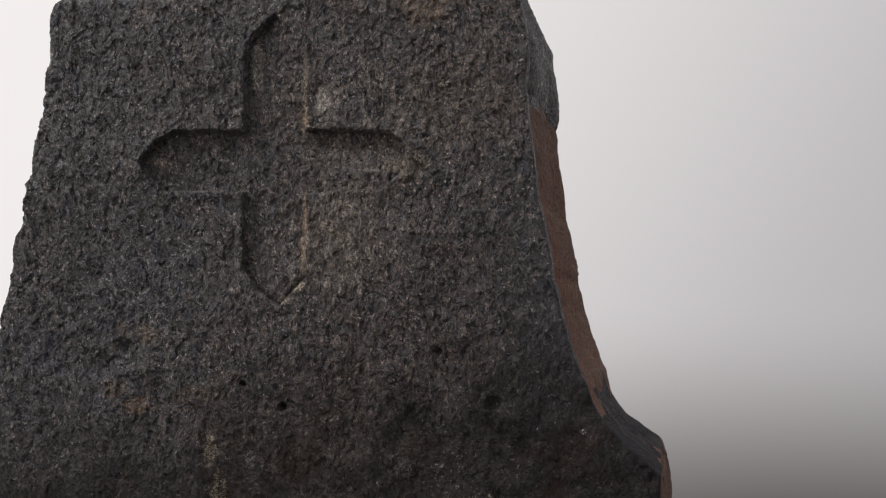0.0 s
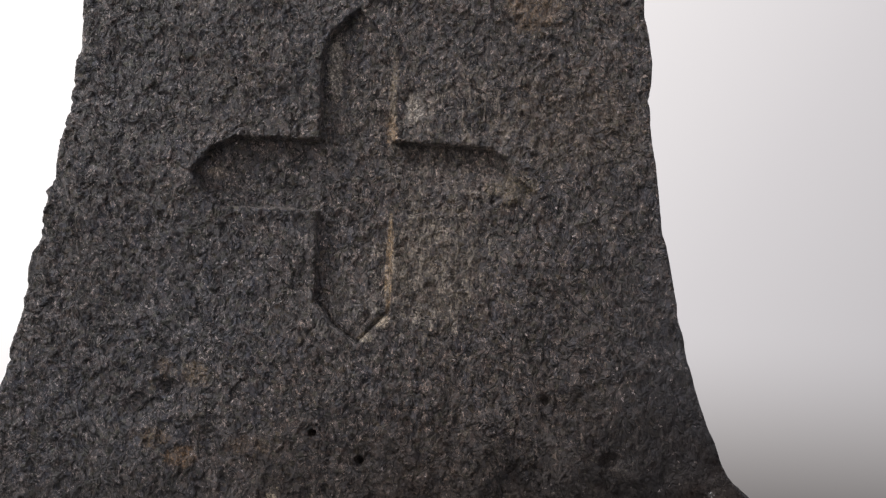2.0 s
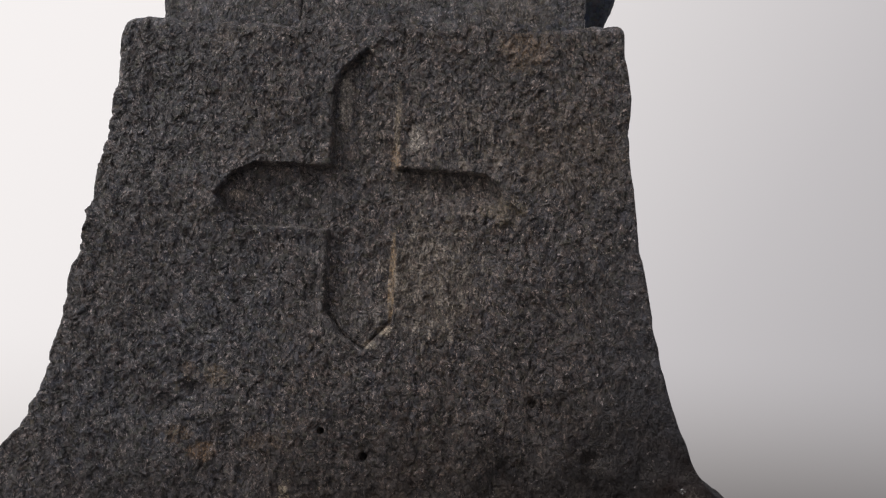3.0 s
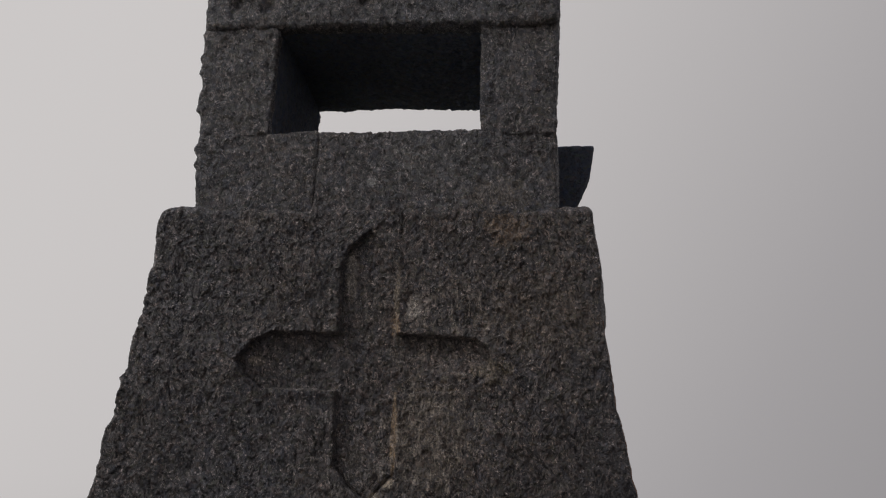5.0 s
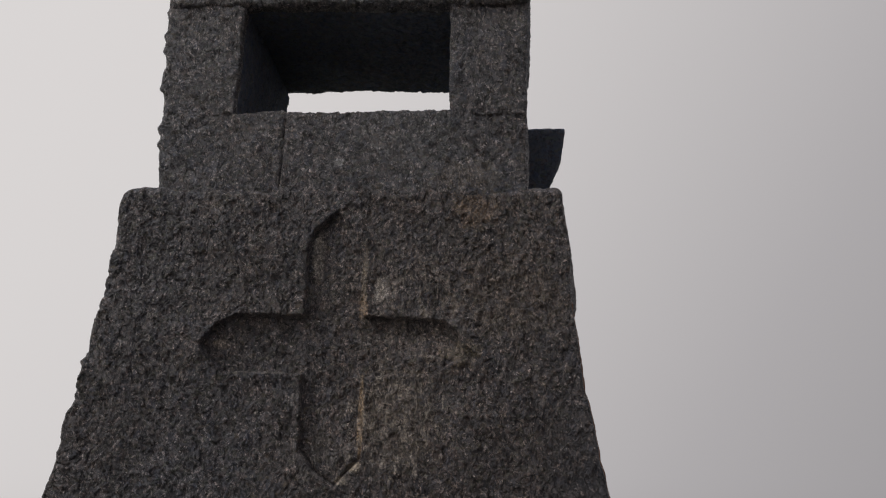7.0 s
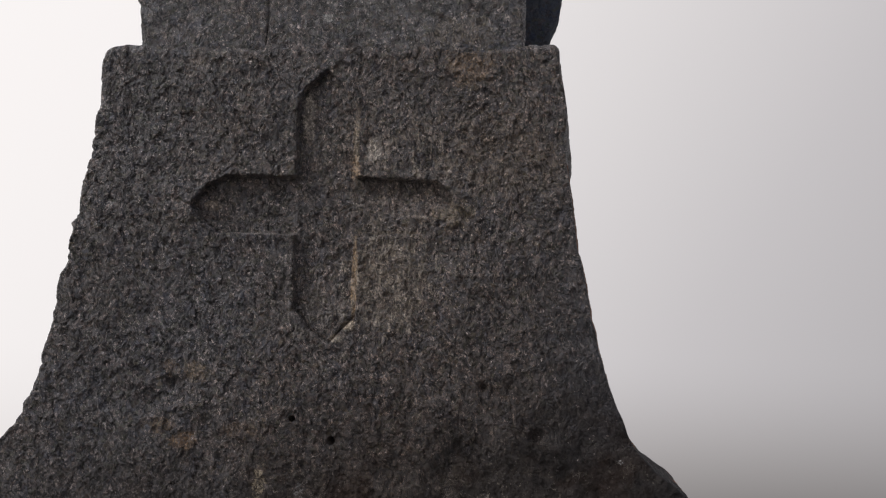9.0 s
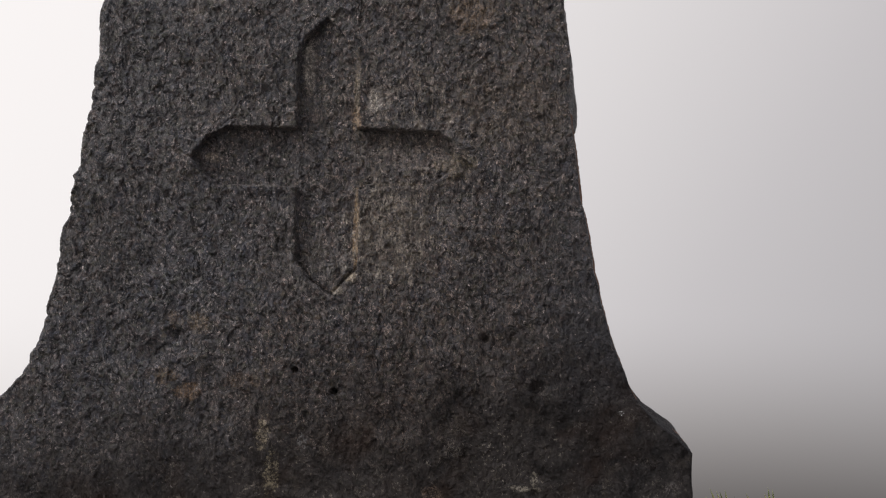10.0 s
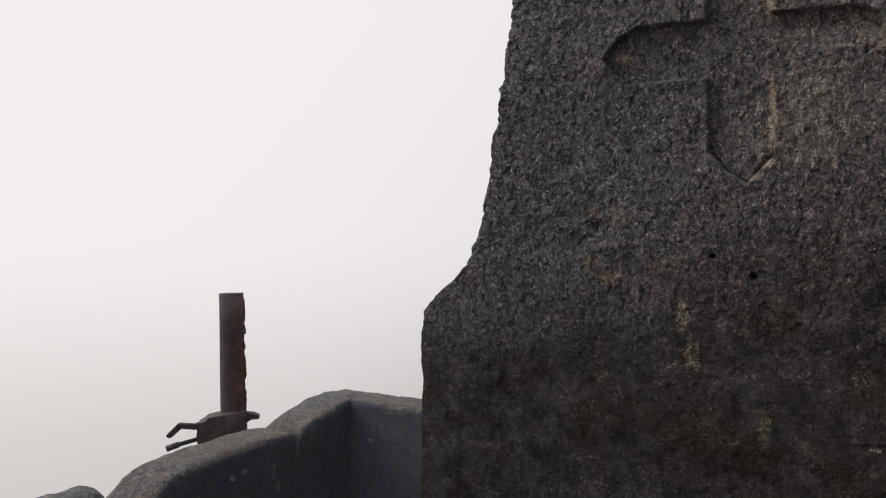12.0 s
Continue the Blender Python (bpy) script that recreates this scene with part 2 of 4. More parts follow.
    for centre, size, colour, much in scored:
        # upright tool marks, scraped bare
        mark = n_math(t, "MAXIMUM", n_range(t, n_tex(t, 150, 3, 0.6, 0.6, n_turned(t, 4, 0.28)), 0.53, 0.58), n_math(t, "MULTIPLY", crest, 0.8))
        col = n_mix(t, n_math(t, "MULTIPLY", n_math(t, "MULTIPLY", mark, n_spot(t, centre, size)), much), col, n_mix(t, n_range(t, grain, 0.38, 0.60), mid, colour))
    smooth = 0.0
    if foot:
        # the lower part was left smoother: dark and reddish patches, clusters of pale flecks, scratches; shade towards
        # the ground is put into its colour too
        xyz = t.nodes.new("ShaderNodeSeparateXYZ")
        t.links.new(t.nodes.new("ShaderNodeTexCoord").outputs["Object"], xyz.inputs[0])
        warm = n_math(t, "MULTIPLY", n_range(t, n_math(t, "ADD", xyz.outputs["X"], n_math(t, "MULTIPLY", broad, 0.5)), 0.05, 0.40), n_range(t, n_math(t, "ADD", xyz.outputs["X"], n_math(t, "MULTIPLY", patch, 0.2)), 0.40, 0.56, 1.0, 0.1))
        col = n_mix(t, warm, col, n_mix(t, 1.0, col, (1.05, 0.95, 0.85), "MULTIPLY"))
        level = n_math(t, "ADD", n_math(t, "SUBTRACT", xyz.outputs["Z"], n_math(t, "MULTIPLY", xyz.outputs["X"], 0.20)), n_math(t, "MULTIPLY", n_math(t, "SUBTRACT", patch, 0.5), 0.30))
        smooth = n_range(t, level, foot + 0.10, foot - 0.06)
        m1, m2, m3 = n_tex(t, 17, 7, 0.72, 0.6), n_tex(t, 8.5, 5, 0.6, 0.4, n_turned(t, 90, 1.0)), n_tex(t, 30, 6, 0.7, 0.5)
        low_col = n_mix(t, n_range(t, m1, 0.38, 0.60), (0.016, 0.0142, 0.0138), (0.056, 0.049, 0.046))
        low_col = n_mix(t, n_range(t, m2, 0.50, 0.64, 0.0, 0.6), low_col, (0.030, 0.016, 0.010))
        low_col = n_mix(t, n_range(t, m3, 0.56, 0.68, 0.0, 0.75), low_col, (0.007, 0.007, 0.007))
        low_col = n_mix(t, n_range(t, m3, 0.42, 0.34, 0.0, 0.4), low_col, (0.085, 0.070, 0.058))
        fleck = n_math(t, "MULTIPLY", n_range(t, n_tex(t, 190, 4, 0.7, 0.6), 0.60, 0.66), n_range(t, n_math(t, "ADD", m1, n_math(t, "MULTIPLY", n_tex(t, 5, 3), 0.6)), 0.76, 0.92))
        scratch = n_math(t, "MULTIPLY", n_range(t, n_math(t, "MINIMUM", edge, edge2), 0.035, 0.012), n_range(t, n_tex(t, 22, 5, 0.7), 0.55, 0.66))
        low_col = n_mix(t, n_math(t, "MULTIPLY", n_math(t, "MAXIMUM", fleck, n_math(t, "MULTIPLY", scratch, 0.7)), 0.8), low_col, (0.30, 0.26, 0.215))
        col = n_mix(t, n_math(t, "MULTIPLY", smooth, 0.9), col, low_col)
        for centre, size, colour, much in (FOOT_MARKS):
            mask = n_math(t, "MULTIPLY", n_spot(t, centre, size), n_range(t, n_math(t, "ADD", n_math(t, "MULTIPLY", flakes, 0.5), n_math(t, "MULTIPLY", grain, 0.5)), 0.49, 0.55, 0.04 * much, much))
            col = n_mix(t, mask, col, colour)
    glint = n_tex(t, 170, 3, 0.6, 0.3)
    col = n_mix(t, n_math(t, "MULTIPLY", n_range(t, glint, 0.665, 0.715), n_range(t, smooth, 0.0, 1.0, 0.6 * marks, 0.15 * marks) if foot else 0.6 * marks), col, (pale[0], pale[1], pale[2]))
    t.links.new(col, shade.inputs["Base Color"])
    polish = n_range(t, cuts, 0.50, 0.65, gloss + 0.2, gloss - 0.1)
    shade.inputs["Specular IOR Level"].default_value = shine
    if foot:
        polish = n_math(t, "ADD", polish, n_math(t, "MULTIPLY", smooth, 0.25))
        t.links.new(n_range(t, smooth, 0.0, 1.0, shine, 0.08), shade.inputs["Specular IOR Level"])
    t.links.new(polish, shade.inputs["Roughness"])
    relief = n_math(t, "ADD", n_math(t, "MULTIPLY", tops, 0.55), n_math(t, "ADD", n_math(t, "MULTIPLY", tops2, 0.32), n_math(t, "MULTIPLY", grain, 0.30)))
    relief = n_math(t, "SUBTRACT", n_math(t, "ADD", relief, n_math(t, "ADD", n_math(t, "MULTIPLY", cuts, 0.9), n_math(t, "MULTIPLY", crest, 0.30))), n_math(t, "MULTIPLY", cleft, 0.50))
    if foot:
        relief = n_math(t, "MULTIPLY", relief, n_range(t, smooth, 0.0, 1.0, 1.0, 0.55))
    n_bump(t, shade, relief, 1.0, 0.0050 * rugged)
    return m


GREY = ((0.037, 0.0355, 0.0385), (0.117, 0.113, 0.123), (0.70, 0.585, 0.55), (1.0, 0.93, 0.86))
STAINS_AND_LIT_EDGES = [
    ((-0.180, 0, 1.215), (0.020, 0.1, 0.013), (0.42, 0.25, 0.13), 0.8),
    ((-0.215, 0, 1.235), (0.022, 0.1, 0.013), (0.34, 0.22, 0.12), 0.6),
    ((-0.172, 0, 1.312), (0.022, 0.1, 0.016), (0.36, 0.26, 0.16), 0.6),
    ((-0.205, 0, 1.318), (0.014, 0.1, 0.012), (0.36, 0.24, 0.14), 0.5),
    ((-0.100, 0, 1.232), (0.030, 0.1, 0.012), (0.30, 0.20, 0.12), 0.5),
    ((0.080, 0, 1.640), (0.013, 0.1, 0.022), (0.74, 0.70, 0.65), 1.0),
    # pale and tan right edges of the cross, the lit bevel put into colour
    ((0.053, 0, 1.650), (0.006, 0.1, 0.055), (0.50, 0.43, 0.33), 0.9),
    ((0.053, 0, 1.612), (0.009, 0.1, 0.016), (0.56, 0.40, 0.26), 0.95),
    ((0.057, 0, 1.450), (0.0058, 0.1, 0.065), (0.55, 0.40, 0.24), 1.0),
    ((0.108, 0, 1.450), (0.055, 0.1, 0.075), (0.42, 0.37, 0.31), 0.35),
    # next four: lit lower edges of the cross, light put into the colour
    ((0.032, 0, 1.364), (0.011, 0.1, 0.007), (0.66, 0.60, 0.50), 1.0),
    ((0.050, 0, 1.383), (0.010, 0.1, 0.008), (0.66, 0.58, 0.46), 1.0),
    ((-0.090, 0, 1.513), (0.050, 0.1, 0.0022), (0.30, 0.26, 0.22), 0.5),
    ((0.108, 0, 1.517), (0.045, 0.1, 0.0022), (0.34, 0.28, 0.20), 0.4),
    ((-0.160, 0, 1.556), (0.015, 0.1, 0.009), (0.50, 0.41, 0.33), 1.0),
    ((0.215, 0, 1.765), (0.040, 0.1, 0.028), (0.34, 0.25, 0.17), 0.7),
    ((-0.195, 0, 1.770), (0.020, 0.1, 0.024), (0.34, 0.27, 0.22), 0.6),
    ((0.200, 0, 1.545), (0.030, 0.1, 0.020), (0.33, 0.28, 0.17), 0.5),
    ((-0.020, 0, 1.690), (0.010, 0.1, 0.035), (0.56, 0.51, 0.45), 0.9),
    # broad darker area round the right shoulder
    ((0.450, 0, 1.230), (0.17, 0.1, 0.32), (0.044, 0.043, 0.052), 0.85),
    ((0.280, 0, 1.620), (0.090, 0.1, 0.060), (0.24, 0.19, 0.14), 0.35),
]
SCORED = [
    ((0.112, 0, 1.450), (0.075, 0.1, 0.090), (0.62, 0.57, 0.49), 0.52),
    ((0.150, 0, 1.640), (0.130, 0.1, 0.075), (0.50, 0.45, 0.39), 0.45),
    ((0.010, 0, 1.400), (0.060, 0.1, 0.050), (0.45, 0.43, 0.40), 0.45),
    ((0.140, 0, 1.550), (0.070, 0.1, 0.030), (0.45, 0.40, 0.36), 0.40),
]
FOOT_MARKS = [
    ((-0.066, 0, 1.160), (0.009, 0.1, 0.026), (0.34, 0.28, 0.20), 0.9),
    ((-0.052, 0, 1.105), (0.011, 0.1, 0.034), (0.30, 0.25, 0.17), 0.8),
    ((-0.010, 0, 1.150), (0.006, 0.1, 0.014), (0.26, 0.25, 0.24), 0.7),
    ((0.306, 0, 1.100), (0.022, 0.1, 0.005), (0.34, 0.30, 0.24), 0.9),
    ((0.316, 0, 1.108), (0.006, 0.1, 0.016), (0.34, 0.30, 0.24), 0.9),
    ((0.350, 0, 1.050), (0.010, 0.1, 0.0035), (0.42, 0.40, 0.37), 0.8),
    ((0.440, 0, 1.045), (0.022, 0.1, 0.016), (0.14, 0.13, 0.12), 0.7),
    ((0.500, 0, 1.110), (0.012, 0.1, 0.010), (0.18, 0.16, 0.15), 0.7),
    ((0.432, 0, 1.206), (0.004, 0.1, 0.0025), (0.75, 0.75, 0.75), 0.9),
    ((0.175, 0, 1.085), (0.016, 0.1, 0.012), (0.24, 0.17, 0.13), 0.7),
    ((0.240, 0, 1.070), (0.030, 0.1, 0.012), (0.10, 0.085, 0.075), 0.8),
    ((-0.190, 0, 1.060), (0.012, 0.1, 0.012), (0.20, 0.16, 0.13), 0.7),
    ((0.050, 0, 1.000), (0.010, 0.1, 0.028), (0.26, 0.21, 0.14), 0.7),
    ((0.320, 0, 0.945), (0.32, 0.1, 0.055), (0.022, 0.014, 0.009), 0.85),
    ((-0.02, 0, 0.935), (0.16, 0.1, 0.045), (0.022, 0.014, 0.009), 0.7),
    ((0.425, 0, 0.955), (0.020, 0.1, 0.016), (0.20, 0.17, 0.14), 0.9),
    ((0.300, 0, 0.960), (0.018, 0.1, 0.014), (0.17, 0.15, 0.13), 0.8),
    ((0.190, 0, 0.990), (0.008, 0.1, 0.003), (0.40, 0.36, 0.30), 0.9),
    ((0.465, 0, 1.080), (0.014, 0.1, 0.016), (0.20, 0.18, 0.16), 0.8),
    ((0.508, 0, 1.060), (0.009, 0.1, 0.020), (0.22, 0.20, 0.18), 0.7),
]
slab_stone = stone("dressed_granite", *GREY, STAINS_AND_LIT_EDGES, foot=1.185, scored=SCORED)
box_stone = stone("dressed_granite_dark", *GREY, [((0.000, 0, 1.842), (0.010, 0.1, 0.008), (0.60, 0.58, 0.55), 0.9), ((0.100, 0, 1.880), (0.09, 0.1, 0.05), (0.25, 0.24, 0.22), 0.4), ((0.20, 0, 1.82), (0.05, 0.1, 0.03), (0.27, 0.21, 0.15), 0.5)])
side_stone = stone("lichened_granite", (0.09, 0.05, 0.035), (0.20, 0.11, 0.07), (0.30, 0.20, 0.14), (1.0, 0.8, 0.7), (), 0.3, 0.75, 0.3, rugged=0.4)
# bluish haze over shaded stone, put into the colour; for niche and bracket
veiled_stone = stone("haze_lifted_granite", (0.085, 0.098, 0.130), (0.130, 0.145, 0.185), (0.12, 0.12, 0.13), (0.9, 0.87, 0.85), (), 0.4, 0.85, 0.15, 0.4, rugged=0.5)
# for wall tops: lichen, and the skylight on them put into the colour
lit_coping = stone("lichened_lit_coping", (0.095, 0.089, 0.086), (0.190, 0.180, 0.174), (0.36, 0.34, 0.32), (0.95, 0.85, 0.75), (), 0.5, 0.75, 0.3, 0.6, rugged=0.7)
WALL_FLECKS = [
    ((-0.684, -0.275, 0.905), (0.05, 0.007, 0.004), (0.40, 0.38, 0.36), 0.9),
    ((-0.684, -0.300, 0.900), (0.05, 0.006, 0.004), (0.36, 0.34, 0.32), 0.8),
    ((-0.684, -0.205, 0.890), (0.05, 0.005, 0.016), (0.26, 0.24, 0.22), 0.8),
    ((-0.684, -0.195, 0.860), (0.05, 0.004, 0.010), (0.30, 0.28, 0.25), 0.7),
    ((-0.684, -0.380, 0.880), (0.05, 0.014, 0.016), (0.18, 0.17, 0.16), 0.6),
    ((-0.684, -0.440, 0.870), (0.05, 0.020, 0.030), (0.17, 0.16, 0.155), 0.7),
    ((-0.684, -0.120, 0.925), (0.05, 0.020, 0.018), (0.17, 0.16, 0.155), 0.7),
    ((-0.640, 0.010, 0.900), (0.006, 0.05, 0.004), (0.36, 0.34, 0.32), 0.8),
]
mossy_coping = stone("mossy_coping", (0.014, 0.011, 0.010), (0.040, 0.033, 0.030), (0.30, 0.27, 0.22), (0.95, 0.85, 0.75), [((0.655, 0.05, 1.0), (0.012, 0.02, 0.05), (0.30, 0.24, 0.16), 0.9), ((0.745, 0.03, 1.0), (0.008, 0.02, 0.05), (0.32, 0.30, 0.25), 0.8), ((0.735, -0.2, 1.0), (0.012, 0.02, 0.05), (0.30, 0.26, 0.20), 0.7)], 0.5, 0.8, 0.2, 0.35, rugged=0.4)
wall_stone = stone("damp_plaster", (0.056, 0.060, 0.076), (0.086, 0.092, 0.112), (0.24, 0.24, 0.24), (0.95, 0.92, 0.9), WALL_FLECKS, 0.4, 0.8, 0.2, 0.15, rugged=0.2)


def plain(name, a, b, scale, rough, metal=0.0, bump=0.4, dist=0.002):
    m, t, shade = material(name)
    f = n_tex(t, scale, 6, 0.65)
    t.links.new(n_mix(t, n_range(t, f, 0.35, 0.65), a, b), shade.inputs["Base Color"])
    shade.inputs["Roughness"].default_value, shade.inputs["Metallic"].default_value = rough, metal
    n_bump(t, shade, f, bump, dist)
    return m


def rusty():
    """Pipe iron: grey-brown skin, redder and flaking down one side."""
    m, t, shade = material("flaking_iron")
    f, g = n_tex(t, 45, 6, 0.65), n_tex(t, 9, 5, 0.6)
    xyz = t.nodes.new("ShaderNodeSeparateXYZ")
    t.links.new(t.nodes.new("ShaderNodeTexCoord").outputs["Object"], xyz.inputs[0])
    side_mask = n_range(t, n_math(t, "ADD", xyz.outputs["X"], n_math(t, "MULTIPLY", g, 0.07)), -1.268, -1.238)
    col = n_mix(t, n_range(t, f, 0.35, 0.65), (0.040, 0.034, 0.036), (0.075, 0.062, 0.062))
    col = n_mix(t, n_math(t, "MULTIPLY", side_mask, 0.85), col, n_mix(t, n_range(t, f, 0.35, 0.65), (0.055, 0.026, 0.020), (0.150, 0.062, 0.042)))
    t.links.new(col, shade.inputs["Base Color"])
    shade.inputs["Roughness"].default_value = 0.85
    n_bump(t, shade, f, 0.8, 0.004)
    return m


pipe_iron = rusty()
rust = plain("rusty_iron", (0.048, 0.036, 0.034), (0.100, 0.066, 0.058), 45, 0.85, 0.0, 0.8, 0.004)
grey_iron = plain("weathered_iron", (0.035, 0.030, 0.028), (0.075, 0.063, 0.056), 60, 0.7, 0.2)
earth = plain("grassy_earth", (0.035, 0.045, 0.02), (0.10, 0.085, 0.05), 2.5, 0.95, 0.0, 0.8, 0.035)
bounce_paving = plain("unseen_bounce_floor", (0.12, 0.115, 0.108), (0.24, 0.225, 0.21), 14, 0.9, 0.0, 0.6, 0.01)


def leafy(name, a, b):
    m, t, shade = material(name)
    info = t.nodes.new("ShaderNodeNewGeometry")
    col = n_mix(t, info.outputs["Random Per Island"], a, b)
    t.links.new(n_mix(t, n_range(t, n_tex(t, 60, 4), 0.4, 0.7, 0.0, 0.5), col, (b[0] * 1.3, b[1] * 1.1, b[2])), shade.inputs["Base Color"])
    shade.inputs["Roughness"].default_value = 0.5
    shade.inputs["Transmission Weight"].default_value = 0.0
    return m


palm_green = leafy("palm_green", (0.20, 0.27, 0.07), (0.52, 0.54, 0.24))
dark_green = leafy("dark_leaf", (0.07, 0.11, 0.04), (0.20, 0.26, 0.10))
straw = leafy("dry_reed", (0.30, 0.25, 0.18), (0.50, 0.43, 0.32))


# ---- building blocks ----
def empty(name, label, category, at=(0, 0, 0), group="", kind=""):
    ob = tagged(new(name), label, category, group, kind)
    ob.location = at
    ob.empty_display_size = 0.1
    return ob


def mesh_of(name, verts, faces, mats, smooth=True, slots=None):
    me = bpy.data.meshes.new(name)
    me.from_pydata([tuple(v) for v in np.asarray(verts).tolist()], [], faces)
    for m in mats:
        me.materials.append(m)
    if slots is not None:
        me.polygons.foreach_set("material_index", np.asarray(slots, dtype=np.int32))
    me.polygons.foreach_set("use_smooth", np.full(len(me.polygons), smooth))
    me.update()
    return me


def part(name, me, parent, label=""):
    ob = new(name, me)
    if parent is not None:
        ob.parent = parent
        ob.matrix_parent_inverse = Matrix.Translation(parent.location).inverted()
    return tagged(ob, label)


def rough_block(lo, hi, step, r=0.01, relief=0.003, shape=None, seed=0.0):
    """A dressed stone block: a box with rounded, uneven arrises and chiselled faces. shape: bends its corners."""
    lo, hi = np.array(lo, float), np.array(hi, float)
    verts, faces = [], []
    base = 0
    for axis in range(3):
        u, v = (axis + 1) % 3, (axis + 2) % 3
        nu, nv = (max(2, int(round((hi[k] - lo[k]) / step)) + 1) for k in (u, v))
        for sign in (0, 1):
            g = np.zeros((nu, nv, 3))
            g[..., u] = np.linspace(lo[u], hi[u], nu)[:, None]
            g[..., v] = np.linspace(lo[v], hi[v], nv)[None, :]
            g[..., axis] = (lo, hi)[sign][axis]
            verts.append(g.reshape(-1, 3))
            k = base + (np.arange(nu - 1)[:, None] * nv + np.arange(nv - 1)[None, :]).ravel()
            q = np.stack([k, k + nv, k + nv + 1, k + 1], 1)
            faces.append(q if sign else q[:, ::-1])
            base += nu * nv
    p, f = np.concatenate(verts), np.concatenate(faces)
    rr = np.minimum(r * (1 + 0.5 * vnoise(p + seed, 0.03, 7)), (hi - lo).min() / 2.1)[:, None]
    core = np.clip(p, lo + rr, hi - rr)
    out = p - core
    out /= np.maximum(np.linalg.norm(out, axis=1, keepdims=True), 1e-9)
    p = core + out * rr
    if shape is not None:
        p = shape(p)
    p = p + out * (relief * chiselled(p + seed) + relief * 0.9 * vnoise(p + seed, 0.09, 5))[:, None]
    # weld the shared arrises
    key = np.round(p / 2e-5).astype(np.int64)
    _, first, back = np.unique(key, axis=0, return_index=True, return_inverse=True)
    f = back.ravel()[f]
    return p[first], [tuple(dict.fromkeys(q)) for q in f.tolist() if len(set(q)) > 2]


def tube(path, radius, sides=14, cap=True):
    """A round bar along a list of points."""
    path = [Vector(p) for p in path]
    verts, faces = [], []
    for k, p in enumerate(path):
        d = (path[min(k + 1, len(path) - 1)] - path[max(k - 1, 0)]).normalized()
        a = d.orthogonal().normalized()
        b = d.cross(a)
        rad = radius[k] if isinstance(radius, (list, tuple)) else radius
        for s in range(sides):
            w = 2 * math.pi * s / sides
            verts.append(p + rad * (math.cos(w) * a + math.sin(w) * b))
    for k in range(len(path) - 1):
        for s in range(sides):
            s2 = (s + 1) % sides
            faces.append((k * sides + s, k * sides + s2, (k + 1) * sides + s2, (k + 1) * sides + s))
    if cap:
        faces.append(tuple(reversed(range(sides))))
        faces.append(tuple(range((len(path) - 1) * sides, len(path) * sides)))
    return verts, faces


# ---- ground: a small terrace on a hilltop that falls away into the fog ----
def ground():
    rings = [0, 1.0, 2.0, 2.6, 3.2, 4.0, 5.5, 8, 12, 20, 40, 80, 160, 320, 640]
    n = 72
    verts, faces = [], []
    for k, r in enumerate(rings):
        for s in range(n):
            w = 2 * math.pi * s / n
            x, y = r * math.cos(w), r * math.sin(w)
            drop = max(0.0, r - 2.4)
            z = -0.62 * drop + 0.12 * drop ** 0.7 * noise.noise((x * 0.4, y * 0.4, 0))
            verts.append((x, y - 1.6, z))
    for k in range(len(rings) - 1):
        for s in range(n):
            s2 = (s + 1) % n
            faces.append((k * n + s, (k + 1) * n + s, (k + 1) * n + s2, k * n + s2))
    tagged(new("ground", mesh_of("ground", verts, faces, [earth])), "grassy earth of a hilltop that falls away into fog", "ground", kind="structure")


ground()


def terrace():
    """Unseen pale floor in front of the parapet, added to bounce light up; a little uneven."""
    v, f = rough_block((-1.05, -3.2, -0.12), (1.05, 0.34, 0.012), 0.06, 0.02, 0.003, seed=15.0)
    tagged(new("floor", mesh_of("floor", v, f, [bounce_paving])), "unseen pale floor added to bounce light", "floor", kind="structure")


terrace()

# ---- the bell-shaped slab with its carved cross ----
LEFT = [(0.0, -0.527), (0.84, -0.526), (1.00, -0.524), (1.146, -0.522), (1.166, -0.503), (1.196, -0.469), (1.230, -0.433), (1.283, -0.412), (1.37, -0.395), (1.418, -0.387), (1.505, -0.370), (1.518, -0.371), (1.526, -0.374), (1.533, -0.366), (1.618, -0.354), (1.70, -0.346), (1.78, -0.342), (1.80, -0.338)]
RIGHT = [(0.0, 0.530), (0.84, 0.530), (1.02, 0.528), (1.157, 0.528), (1.180, 0.503), (1.195, 0.480), (1.226, 0.452), (1.256, 0.437), (1.304, 0.420), (1.353, 0.405), (1.41, 0.391), (1.50, 0.374), (1.566, 0.365), (1.655, 0.354), (1.660, 0.356), (1.70, 0.357), (1.735, 0.352), (1.755, 0.348), (1.80, 0.345)]
CROSS = [(0.008, 1.760), (-0.028, 1.730), (-0.037, 1.704), (-0.034, 1.598), (-0.138, 1.599), (-0.169, 1.585), (-0.192, 1.555), (-0.175, 1.534), (-0.154, 1.514), (-0.032, 1.512), (-0.031, 1.405), (-0.004, 1.373), (0.023, 1.356), (0.044, 1.378), (0.060, 1.395), (0.057, 1.508), (0.165, 1.515), (0.201, 1.543), (0.196, 1.571), (0.175, 1.592), (0.055, 1.597), (0.050, 1.713)]
DEEP = 0.31
TOP = 1.795


